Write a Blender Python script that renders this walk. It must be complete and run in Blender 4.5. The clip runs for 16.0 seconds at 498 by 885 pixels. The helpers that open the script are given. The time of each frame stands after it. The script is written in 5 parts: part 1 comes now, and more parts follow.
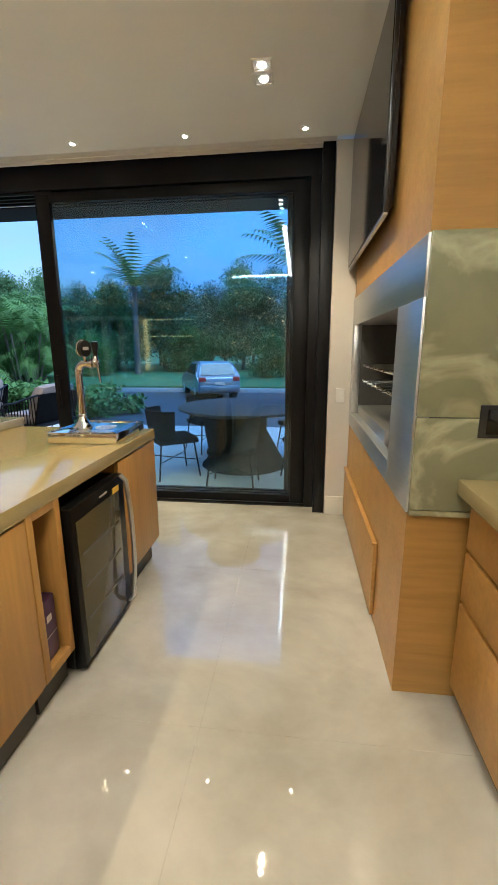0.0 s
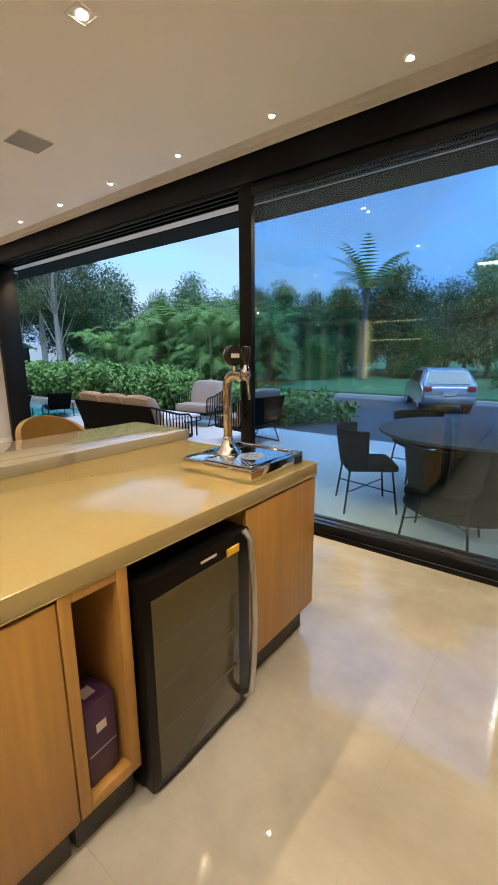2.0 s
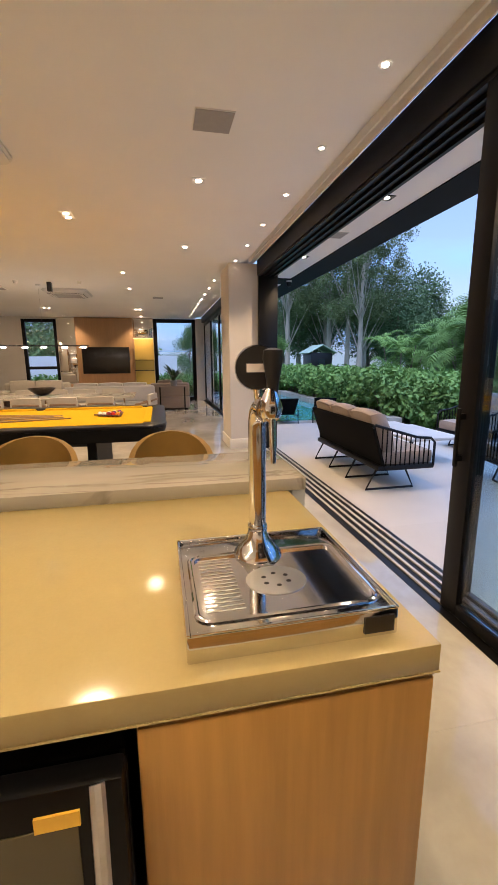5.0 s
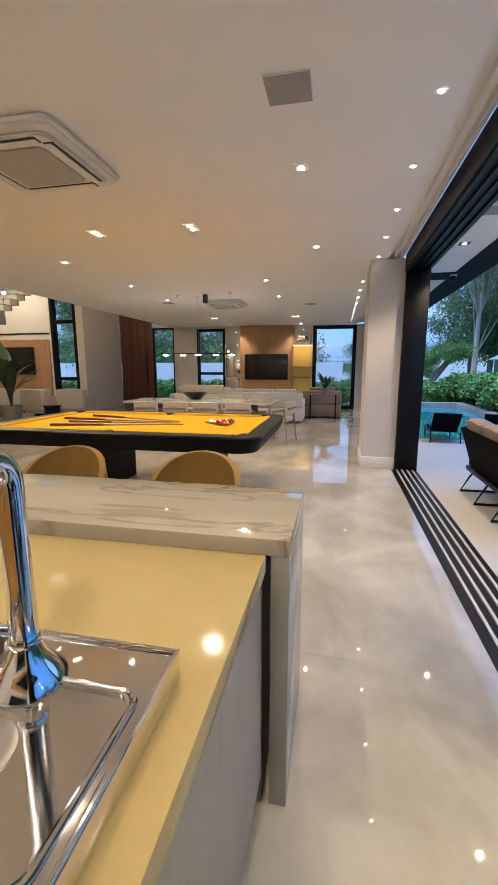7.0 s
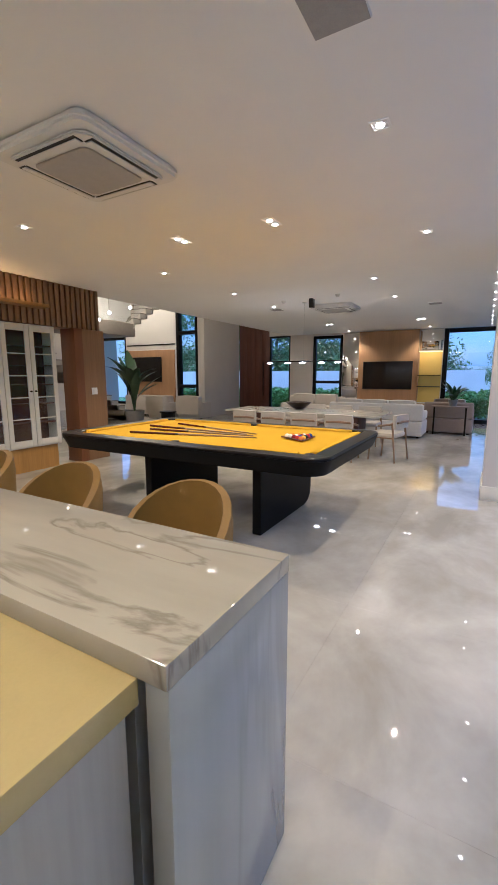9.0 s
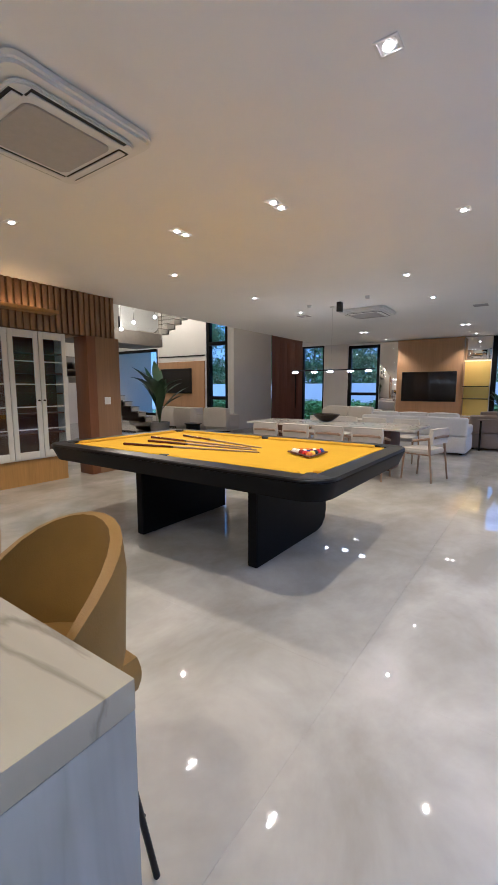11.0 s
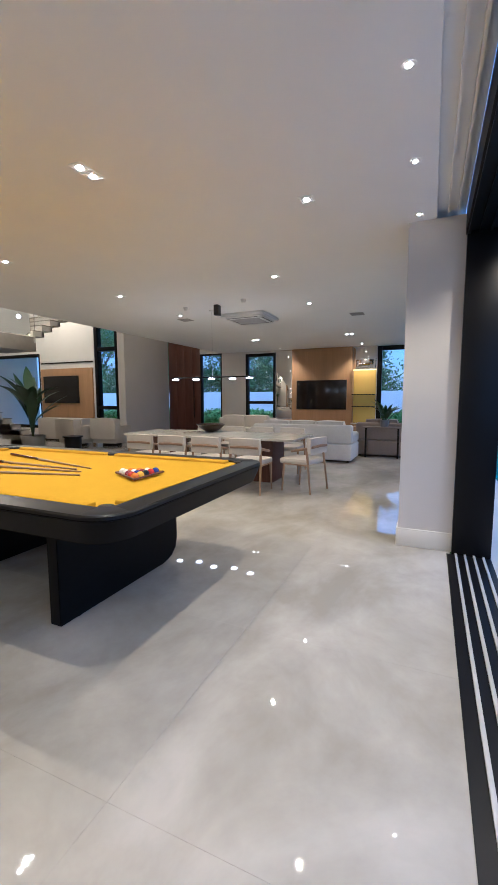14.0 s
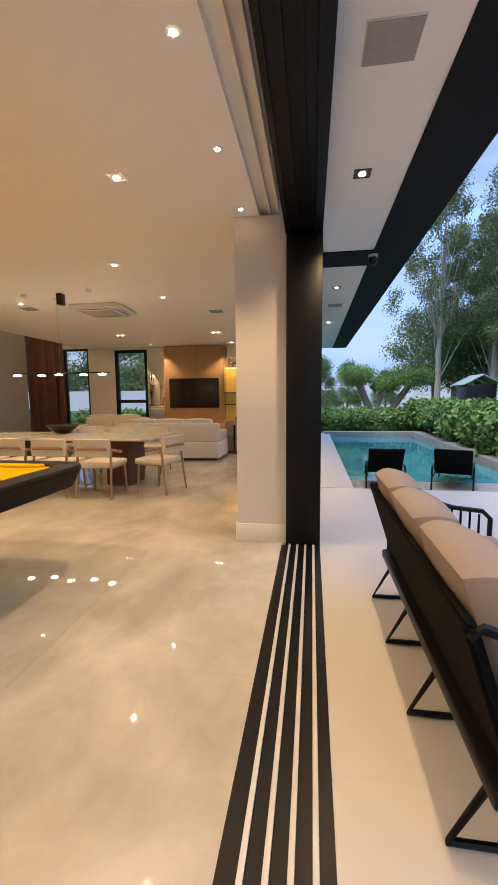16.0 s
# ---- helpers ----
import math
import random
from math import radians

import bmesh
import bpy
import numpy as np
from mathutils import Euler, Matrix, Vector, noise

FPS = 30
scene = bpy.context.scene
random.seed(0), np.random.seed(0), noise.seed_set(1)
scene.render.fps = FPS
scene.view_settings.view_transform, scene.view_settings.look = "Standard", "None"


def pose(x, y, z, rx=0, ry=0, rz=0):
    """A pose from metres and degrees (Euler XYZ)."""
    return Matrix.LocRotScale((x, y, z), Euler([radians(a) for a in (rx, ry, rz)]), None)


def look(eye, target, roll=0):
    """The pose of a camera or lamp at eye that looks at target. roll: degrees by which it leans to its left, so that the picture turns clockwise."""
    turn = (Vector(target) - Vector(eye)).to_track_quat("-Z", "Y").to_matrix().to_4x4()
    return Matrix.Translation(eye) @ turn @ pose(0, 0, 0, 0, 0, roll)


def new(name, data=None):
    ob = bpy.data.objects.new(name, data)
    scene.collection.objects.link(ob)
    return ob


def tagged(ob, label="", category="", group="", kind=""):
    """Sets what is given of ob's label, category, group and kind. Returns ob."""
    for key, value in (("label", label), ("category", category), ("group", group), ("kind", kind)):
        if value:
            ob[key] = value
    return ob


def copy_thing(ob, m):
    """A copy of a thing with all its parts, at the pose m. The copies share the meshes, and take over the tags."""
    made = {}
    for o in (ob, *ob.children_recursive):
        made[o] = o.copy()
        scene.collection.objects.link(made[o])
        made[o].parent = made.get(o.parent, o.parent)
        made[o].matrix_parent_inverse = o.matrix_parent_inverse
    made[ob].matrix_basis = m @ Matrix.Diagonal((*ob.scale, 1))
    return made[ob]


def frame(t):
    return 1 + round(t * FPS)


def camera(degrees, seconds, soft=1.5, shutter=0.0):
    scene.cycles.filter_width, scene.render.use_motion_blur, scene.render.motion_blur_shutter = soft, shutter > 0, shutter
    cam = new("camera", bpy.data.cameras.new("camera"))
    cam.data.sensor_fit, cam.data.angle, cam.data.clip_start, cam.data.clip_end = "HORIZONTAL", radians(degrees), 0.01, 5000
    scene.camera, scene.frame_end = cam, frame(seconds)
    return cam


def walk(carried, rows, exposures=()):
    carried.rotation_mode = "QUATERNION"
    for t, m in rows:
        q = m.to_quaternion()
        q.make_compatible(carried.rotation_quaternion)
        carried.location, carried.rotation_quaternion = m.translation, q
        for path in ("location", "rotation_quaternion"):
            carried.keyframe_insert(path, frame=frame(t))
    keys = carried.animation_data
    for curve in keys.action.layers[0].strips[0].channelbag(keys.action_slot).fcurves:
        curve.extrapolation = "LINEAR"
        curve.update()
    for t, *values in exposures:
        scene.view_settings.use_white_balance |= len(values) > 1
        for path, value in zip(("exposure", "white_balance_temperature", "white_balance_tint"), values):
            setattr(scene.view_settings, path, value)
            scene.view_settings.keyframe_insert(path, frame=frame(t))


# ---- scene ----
cam = camera(62.2, 16.0)
PATH = [
    (0, (-0.042, 0.032, 1.451), (-0.277, 1.968, 1.005), -0.3),
    (0.5, (0.002, 0.213, 1.449), (-0.486, 2.105, 1.022), -0.5),
    (1, (-0.005, 0.446, 1.42), (-0.77, 2.248, 1.01), -0.4),
    (1.5, (-0.025, 0.653, 1.44), (-1.003, 2.347, 1.023), -0.4),
    (2, (-0.055, 0.866, 1.461), (-1.245, 2.418, 1.041), -0.4),
    (2.5, (-0.089, 1.063, 1.439), (-1.453, 2.469, 1.036), -0.3),
    (3, (-0.121, 1.317, 1.456), (-1.673, 2.513, 1.055), -0.4),
    (3.5, (-0.162, 1.51, 1.466), (-1.84, 2.522, 1.067), -0.5),
    (4, (-0.218, 1.72, 1.453), (-2.001, 2.536, 1.057), -0.5),
    (4.5, (-0.286, 1.929, 1.472), (-2.143, 2.554, 1.074), -0.7),
    (5, (-0.386, 2.156, 1.471), (-2.304, 2.563, 1.079), -0.4),
    (7.5, (-0.969, 2.979, 1.498), (-2.853, 2.407, 1.146), -0.1),
    (8, (-1.131, 3.068, 1.49), (-2.965, 2.348, 1.147), -0.1),
    (8.5, (-1.299, 3.138, 1.489), (-3.081, 2.293, 1.156), -0.1),
    (9, (-1.487, 3.204, 1.497), (-3.205, 2.233, 1.175), -0.0),
    (11.5, (-2.336, 3.241, 1.414), (-3.957, 2.098, 1.158), -0.0),
    (12, (-2.511, 3.281, 1.425), (-4.147, 2.158, 1.178), -0.0),
    (12.5, (-2.654, 3.318, 1.425), (-4.32, 2.236, 1.188), 0.0),
    (13, (-2.821, 3.388, 1.421), (-4.54, 2.391, 1.196), 0.0),
    (13.5, (-2.928, 3.446, 1.421), (-4.696, 2.537, 1.201), 0.0),
    (14, (-3.007, 3.518, 1.412), (-4.827, 2.718, 1.196), -0.2),
    (14.5, (-3.089, 3.648, 1.407), (-4.949, 2.944, 1.192), -0.3),
    (15, (-3.185, 3.775, 1.402), (-5.092, 3.212, 1.189), -0.4),
    (15.5, (-3.246, 3.873, 1.383), (-5.186, 3.435, 1.168), -0.5),
    (16, (-3.321, 3.968, 1.375), (-5.286, 3.668, 1.153), -0.5),
]
walk(cam, [(t, look(eye, target, roll)) for t, eye, target, roll in PATH], [(0, 1.05, 5150, 5), (1.0, 1.03, 5200, 6), (2.5, 1.07, 6100, 14), (4, 1.05, 6200, 22), (5.5, 1.0, 5800, 18), (8, 0.93, 4850, 15), (12.5, 0.93, 4450, 14), (14, 0.93, 4450, 13), (15, 0.97, 5300, 13), (16, 0.96, 6700, 20)])

# ---- world, sun ----
world = bpy.data.worlds.new("dusk_sky")
scene.world = world
world.use_nodes = True
wn, wl = world.node_tree.nodes, world.node_tree.links
sky = wn.new("ShaderNodeTexSky")
sky.sky_type, sky.sun_disc = "NISHITA", False
sky.sun_elevation, sky.sun_rotation = radians(64), radians(129)
wcoord, wnoise, wramp = wn.new("ShaderNodeTexCoord"), wn.new("ShaderNodeTexNoise"), wn.new("ShaderNodeValToRGB")
wmapping = wn.new("ShaderNodeMapping")
wmapping.inputs["Scale"].default_value = (1, 1, 3)
wl.new(wcoord.outputs["Generated"], wmapping.inputs["Vector"])
wl.new(wmapping.outputs["Vector"], wnoise.inputs["Vector"])
wnoise.inputs["Scale"].default_value, wnoise.inputs["Detail"].default_value = 2.2, 5
wramp.color_ramp.elements[0].position, wramp.color_ramp.elements[1].position = 0.42, 0.68
wl.new(wnoise.outputs["Fac"], wramp.inputs["Fac"])
wmix = wn.new("ShaderNodeMixRGB")
wmix.inputs["Color2"].default_value = (2.2, 4.4, 8.0, 1)
wl.new(wramp.outputs["Color"], wmix.inputs["Fac"])
wl.new(sky.outputs["Color"], wmix.inputs["Color1"])
wsep, wrange, wmul = wn.new("ShaderNodeSeparateXYZ"), wn.new("ShaderNodeMapRange"), wn.new("ShaderNodeVectorMath")
wl.new(wcoord.outputs["Generated"], wsep.inputs[0])
wrange.inputs["To Min"].default_value, wrange.inputs["To Max"].default_value = 0.42, 1.75
wl.new(wsep.outputs["Z"], wrange.inputs["Value"])
wmul.operation = "MULTIPLY"
wl.new(wmix.outputs["Color"], wmul.inputs[0])
wl.new(wrange.outputs["Result"], wmul.inputs[1])
wl.new(wmul.outputs[0], wn["Background"].inputs["Color"])
wn["Background"].inputs["Strength"].default_value = 0.15
sun_data = bpy.data.lights.new("sun", "SUN")
sun_data.energy, sun_data.angle, sun_data.color = 1.1, radians(25), (1.0, 0.95, 0.9)
sun = new("sun", sun_data)
sun.matrix_world = look((10, -8, 26), (0, 0, 0))
WARM = (1.0, 0.71, 0.37)


def spot_lamp(x, y, z, watts, spread=120, radius=0.018):
    d = bpy.data.lights.new("downlight_lamp", "SPOT")
    d.energy, d.color, d.spot_size, d.spot_blend, d.shadow_soft_size = watts, WARM, radians(spread), 0.6, radius
    ob = new("downlight_lamp", d)
    ob.matrix_world = pose(x, y, z)
    return ob


# ---- materials ----
def mat(name, color, rough=0.5, metal=0.0, vary=0.0, scale=8.0, bump=0.0, bscale=60.0, stretch=(1, 1, 1), second=None, coat=0.0, random_amt=0.0, spec=0.5):
    """A procedural surface: base colour with two scales of variation and a fine relief."""
    m = bpy.data.materials.new(name)
    m.use_nodes = True
    n, l = m.node_tree.nodes, m.node_tree.links
    b = n["Principled BSDF"]
    b.inputs["Base Color"].default_value = (*color, 1)
    b.inputs["Roughness"].default_value, b.inputs["Metallic"].default_value = rough, metal
    b.inputs["Coat Weight"].default_value = coat
    b.inputs["Specular IOR Level"].default_value = spec
    b.inputs["Coat Roughness"].default_value = 0.08
    if vary or bump:
        tc, mp = n.new("ShaderNodeTexCoord"), n.new("ShaderNodeMapping")
        mp.inputs["Scale"].default_value = stretch
        l.new(tc.outputs["Object"], mp.inputs["Vector"])
    if vary:
        a, c = n.new("ShaderNodeTexNoise"), n.new("ShaderNodeTexNoise")
        a.inputs["Scale"].default_value, a.inputs["Detail"].default_value = scale, 6
        c.inputs["Scale"].default_value, c.inputs["Detail"].default_value = scale * 0.17, 3
        add, mixn = n.new("ShaderNodeMath"), n.new("ShaderNodeMixRGB")
        add.operation = "MULTIPLY_ADD"
        add.inputs[1].default_value = 0.5
        half = n.new("ShaderNodeMath")
        half.operation = "MULTIPLY"
        half.inputs[1].default_value = 0.5
        l.new(mp.outputs["Vector"], a.inputs["Vector"])
        l.new(mp.outputs["Vector"], c.inputs["Vector"])
        l.new(c.outputs["Fac"], half.inputs[0])
        l.new(a.outputs["Fac"], add.inputs[0])
        l.new(half.outputs[0], add.inputs[2])
        ramp = n.new("ShaderNodeValToRGB")
        ramp.color_ramp.elements[0].position, ramp.color_ramp.elements[1].position = 0.32, 0.68
        other = second or tuple(v * (1 - vary) for v in color)
        l.new(add.outputs[0], ramp.inputs["Fac"])
        l.new(ramp.outputs["Color"], mixn.inputs["Fac"])
        mixn.inputs["Color1"].default_value, mixn.inputs["Color2"].default_value = (*other, 1), (*color, 1)
        out = mixn.outputs["Color"]
        if random_amt:
            oi, mr, hv = n.new("ShaderNodeObjectInfo"), n.new("ShaderNodeMapRange"), n.new("ShaderNodeHueSaturation")
            mr.inputs["To Min"].default_value, mr.inputs["To Max"].default_value = 1 - random_amt, 1 + random_amt
            l.new(oi.outputs["Random"], mr.inputs["Value"])
            l.new(mr.outputs["Result"], hv.inputs["Value"])
            l.new(out, hv.inputs["Color"])
            out = hv.outputs["Color"]
        l.new(out, b.inputs["Base Color"])
    if bump:
        bn, bp = n.new("ShaderNodeTexNoise"), n.new("ShaderNodeBump")
        bn.inputs["Scale"].default_value, bn.inputs["Detail"].default_value = bscale, 4
        bp.inputs["Strength"].default_value, bp.inputs["Distance"].default_value = bump, 0.01
        l.new(mp.outputs["Vector"], bn.inputs["Vector"])
        l.new(bn.outputs["Fac"], bp.inputs["Height"])
        l.new(bp.outputs["Normal"], b.inputs["Normal"])
    return m


def glow(name, color, strength):
    m = bpy.data.materials.new(name)
    m.use_nodes = True
    b = m.node_tree.nodes["Principled BSDF"]
    b.inputs["Base Color"].default_value = (*color, 1)
    b.inputs["Emission Color"].default_value = (*color, 1)
    b.inputs["Emission Strength"].default_value = strength
    return m


def glass_mat(name, color=(1, 1, 1), rough=0.0, ior=1.45):
    m = bpy.data.materials.new(name)
    m.use_nodes = True
    n, l = m.node_tree.nodes, m.node_tree.links
    b = n["Principled BSDF"]
    b.inputs["Base Color"].default_value = (*color, 1)
    b.inputs["Roughness"].default_value, b.inputs["IOR"].default_value = rough, ior
    b.inputs["Transmission Weight"].default_value = 1.0
    return m


def marble(name, base, vein, rough, scale=1.2, width=0.035, turn=(0.3, 0.2, 0.6), stretch=(1, 2.2, 1), detail=5):
    """Polished stone: clouds of tone and thin wandering veins."""
    m = bpy.data.materials.new(name)
    m.use_nodes = True
    n, l = m.node_tree.nodes, m.node_tree.links
    b = n["Principled BSDF"]
    b.inputs["Roughness"].default_value = rough
    tc, mp = n.new("ShaderNodeTexCoord"), n.new("ShaderNodeMapping")
    mp.inputs["Rotation"].default_value = turn
    mp.inputs["Scale"].default_value = stretch
    oi, addv = n.new("ShaderNodeObjectInfo"), n.new("ShaderNodeVectorMath")
    addv.operation = "MULTIPLY_ADD"
    addv.inputs[1].default_value = (37, 23, 11)
    l.new(oi.outputs["Random"], addv.inputs[0])
    l.new(tc.outputs["Object"], addv.inputs[2])
    l.new(addv.outputs[0], mp.inputs["Vector"])
    nz, cl = n.new("ShaderNodeTexNoise"), n.new("ShaderNodeTexNoise")
    nz.inputs["Scale"].default_value, nz.inputs["Detail"].default_value, nz.inputs["Distortion"].default_value = scale, detail, 0.8
    cl.inputs["Scale"].default_value, cl.inputs["Detail"].default_value = scale * 2.3, 6
    l.new(mp.outputs["Vector"], nz.inputs["Vector"])
    l.new(mp.outputs["Vector"], cl.inputs["Vector"])
    sub, ab = n.new("ShaderNodeMath"), n.new("ShaderNodeMath")
    sub.operation, ab.operation = "SUBTRACT", "ABSOLUTE"
    sub.inputs[1].default_value = 0.5
    l.new(nz.outputs["Fac"], sub.inputs[0])
    l.new(sub.outputs[0], ab.inputs[0])
    r1 = n.new("ShaderNodeValToRGB")
    r1.color_ramp.elements[0].position, r1.color_ramp.elements[1].position = 0.0, width
    r1.color_ramp.elements[0].color, r1.color_ramp.elements[1].color = (1, 1, 1, 1), (0, 0, 0, 1)
    l.new(ab.outputs[0], r1.inputs["Fac"])
    r2 = n.new("ShaderNodeValToRGB")
    r2.color_ramp.elements[0].position, r2.color_ramp.elements[1].position = 0.35, 0.7
    r2.color_ramp.elements[0].color = (*[v * 0.86 for v in base], 1)
    r2.color_ramp.elements[1].color = (*base, 1)
    l.new(cl.outputs["Fac"], r2.inputs["Fac"])
    mx, mul = n.new("ShaderNodeMixRGB"), n.new("ShaderNodeMath")
    mul.operation = "MULTIPLY"
    l.new(r1.outputs["Color"], mul.inputs[0])
    l.new(cl.outputs["Fac"], mul.inputs[1])
    l.new(mul.outputs[0], mx.inputs["Fac"])
    l.new(r2.outputs["Color"], mx.inputs["Color1"])
    mx.inputs["Color2"].default_value = (*vein, 1)
    l.new(mx.outputs["Color"], b.inputs["Base Color"])
    return m


def porcelain(name, dark, mid, light, rough):
    """Polished cloudy porcelain whose clouds run on from tile to tile."""
    m = bpy.data.materials.new(name)
    m.use_nodes = True
    n, l = m.node_tree.nodes, m.node_tree.links
    b = n["Principled BSDF"]
    b.inputs["Specular IOR Level"].default_value = 0.85
    geo, mp = n.new("ShaderNodeNewGeometry"), n.new("ShaderNodeMapping")
    mp.inputs["Rotation"].default_value = (0, 0, 0.6)
    mp.inputs["Scale"].default_value = (1.0, 1.25, 1.0)
    l.new(geo.outputs["Position"], mp.inputs["Vector"])
    big, fine = n.new("ShaderNodeTexNoise"), n.new("ShaderNodeTexNoise")
    big.inputs["Scale"].default_value, big.inputs["Detail"].default_value, big.inputs["Distortion"].default_value = 1.15, 6, 0.35
    big.inputs["Roughness"].default_value = 0.58
    fine.inputs["Scale"].default_value, fine.inputs["Detail"].default_value, fine.inputs["Distortion"].default_value = 3.2, 6, 1.8
    l.new(mp.outputs["Vector"], big.inputs["Vector"])
    l.new(mp.outputs["Vector"], fine.inputs["Vector"])
    add, half = n.new("ShaderNodeMath"), n.new("ShaderNodeMath")
    add.operation, half.operation = "MULTIPLY_ADD", "MULTIPLY"
    add.inputs[1].default_value, half.inputs[1].default_value = 0.88, 0.12
    l.new(fine.outputs["Fac"], half.inputs[0])
    l.new(big.outputs["Fac"], add.inputs[0])
    l.new(half.outputs[0], add.inputs[2])
    ramp = n.new("ShaderNodeValToRGB")
    e = ramp.color_ramp.elements
    e[0].position, e[1].position = 0.37, 0.66
    e[0].color, e[1].color = (*dark, 1), (*light, 1)
    k = e.new(0.5)
    k.color = (*mid, 1)
    l.new(add.outputs[0], ramp.inputs["Fac"])
    l.new(ramp.outputs["Color"], b.inputs["Base Color"])
    mr = n.new("ShaderNodeMapRange")
    mr.inputs["To Min"].default_value, mr.inputs["To Max"].default_value = rough, rough * 2.4
    l.new(fine.outputs["Fac"], mr.inputs["Value"])
    l.new(mr.outputs["Result"], b.inputs["Roughness"])
    return m


M = {}
M["paint"] = mat("white_paint", (0.84, 0.83, 0.81), 0.7, vary=0.05, scale=1.5, bump=0.05, bscale=90)
M["wall"] = mat("warm_grey_plaster", (0.62, 0.58, 0.53), 0.75, vary=0.08, scale=2, bump=0.08, bscale=70)
M["tile"] = porcelain("polished_porcelain", (0.325, 0.30, 0.255), (0.40, 0.375, 0.325), (0.50, 0.47, 0.415), 0.013)
M["patio"] = mat("pale_patio_stone", (0.50, 0.485, 0.46), 0.5, vary=0.08, scale=3, bump=0.1, bscale=80, random_amt=0.03)
M["grout"] = mat("joint_grout", (0.43, 0.40, 0.35), 0.15, vary=0.1, scale=20)
M["oak"] = mat("oak_veneer", (0.46, 0.25, 0.058), 0.42, vary=0.3, scale=5, stretch=(9, 9, 0.6), bump=0.05, bscale=30)
M["oak_h"] = mat("oak_veneer_across", (0.46, 0.25, 0.058), 0.42, vary=0.3, scale=5, stretch=(0.6, 9, 9), bump=0.05, bscale=30)
M["oak_panel"] = mat("honey_oak_panel", (0.45, 0.27, 0.13), 0.5, vary=0.22, scale=4, stretch=(8, 8, 0.5))
M["redwood"] = mat("red_brown_wood", (0.13, 0.045, 0.025), 0.5, vary=0.4, scale=5, stretch=(8, 8, 0.5))
M["darkwood"] = mat("black_stained_wood", (0.006, 0.0055, 0.0055), 0.36, spec=0.35, vary=0.4, scale=6, stretch=(1, 6, 6))
M["darkmatte"] = mat("black_satin_panel", (0.004, 0.0038, 0.004), 0.5, spec=0.12, vary=0.4, scale=6, stretch=(1, 6, 6))
M["chairwood"] = mat("ash_wood", (0.33, 0.21, 0.12), 0.5, vary=0.25, scale=8, stretch=(3, 3, 1))
M["black"] = mat("black_aluminium", (0.004, 0.004, 0.005), 0.4, 0.0, spec=0.25, vary=0.2, scale=15, bump=0.03, bscale=300)
M["fridge"] = mat("black_enamel", (0.004, 0.004, 0.004), 0.3, spec=0.18, vary=0.2, scale=12)
M["kick"] = mat("dark_grey_plinth", (0.06, 0.057, 0.052), 0.5, vary=0.25, scale=10)
M["quartz"] = mat("cream_quartz", (0.38, 0.295, 0.125), 0.12, vary=0.06, scale=120)
M["marble"] = marble("veined_marble", (0.34, 0.305, 0.24), (0.10, 0.075, 0.05), 0.07, 1.5, 0.016, (0, 0, 0.35), (2.2, 0.5, 0.45), 7)
# same marble as the top; the sky's cool cast is put into its colour
M["marble_skylit"] = marble("skylit_veined_marble", (0.30, 0.30, 0.295), (0.20, 0.195, 0.19), 0.12, 1.4, 0.05, (0, 0, 0.1), (2.4, 0.6, 0.22), 5)
M["greywood"] = mat("grey_washed_wood", (0.30, 0.28, 0.26), 0.5, vary=0.25, scale=5, stretch=(9, 9, 0.5))
M["green"] = marble("green_veined_stone", (0.24, 0.23, 0.13), (0.50, 0.48, 0.30), 0.14, 2.6, 0.07, (0.3, 0.9, 0.2))
M["steel"] = mat("brushed_steel", (0.62, 0.62, 0.61), 0.38, 1.0, vary=0.12, scale=6, stretch=(1, 1, 18))
M["chrome"] = mat("polished_chrome", (0.78, 0.77, 0.75), 0.07, 1.0, vary=0.08, scale=10)
M["tap_black"] = mat("black_plastic", (0.014, 0.013, 0.013), 0.3, vary=0.2, scale=20)
M["screen"] = mat("tv_glass", (0.006, 0.006, 0.007), 0.08, vary=0.1, scale=3)
M["felt"] = mat("yellow_baize", (0.55, 0.325, 0.004), 0.95, spec=0.05, vary=0.08, scale=40, bump=0.15, bscale=600)
M["mustard"] = mat("mustard_leather", (0.225, 0.125, 0.017), 0.6, vary=0.15, scale=14, bump=0.15, bscale=220)
M["cream"] = mat("cream_fabric", (0.58, 0.53, 0.46), 0.9, vary=0.1, scale=30, bump=0.25, bscale=300)
M["sofa"] = mat("light_grey_fabric", (0.60, 0.58, 0.56), 0.9, vary=0.1, scale=25, bump=0.25, bscale=280)
M["taupe"] = mat("taupe_cushion", (0.30, 0.24, 0.20), 0.9, vary=0.12, scale=25, bump=0.3, bscale=260)
M["rope"] = mat("black_rope", (0.006, 0.006, 0.006), 0.85, spec=0.08, vary=0.3, scale=60, bump=0.4, bscale=160)
M["whitelac"] = mat("white_lacquer", (0.70, 0.67, 0.60), 0.4, vary=0.05, scale=4)
M["plastic"] = mat("white_plastic", (0.74, 0.73, 0.70), 0.4, vary=0.04, scale=8)
M["greygrille"] = mat("grey_grille", (0.36, 0.35, 0.34), 0.7, vary=0.15, scale=150, bump=0.3, bscale=400)
M["acgrille"] = mat("pale_intake_grille", (0.45, 0.435, 0.42), 0.6, vary=0.12, scale=120, bump=0.3, bscale=300)
M["mirror"] = mat("mirror_glass", (0.82, 0.80, 0.76), 0.02, 1.0)
M["glass"] = glass_mat("clear_glass", (0.92, 0.96, 1.0))
M["tint"] = glass_mat("blue_tinted_glass", (0.64, 0.80, 0.90), ior=1.5)
M["smoke"] = mat("smoked_glass", (0.078, 0.066, 0.032), 0.12, vary=0.15, scale=4)
M["smoke_line"] = mat("dim_shelf_edge", (0.088, 0.078, 0.056), 0.2, vary=0.15, scale=4)
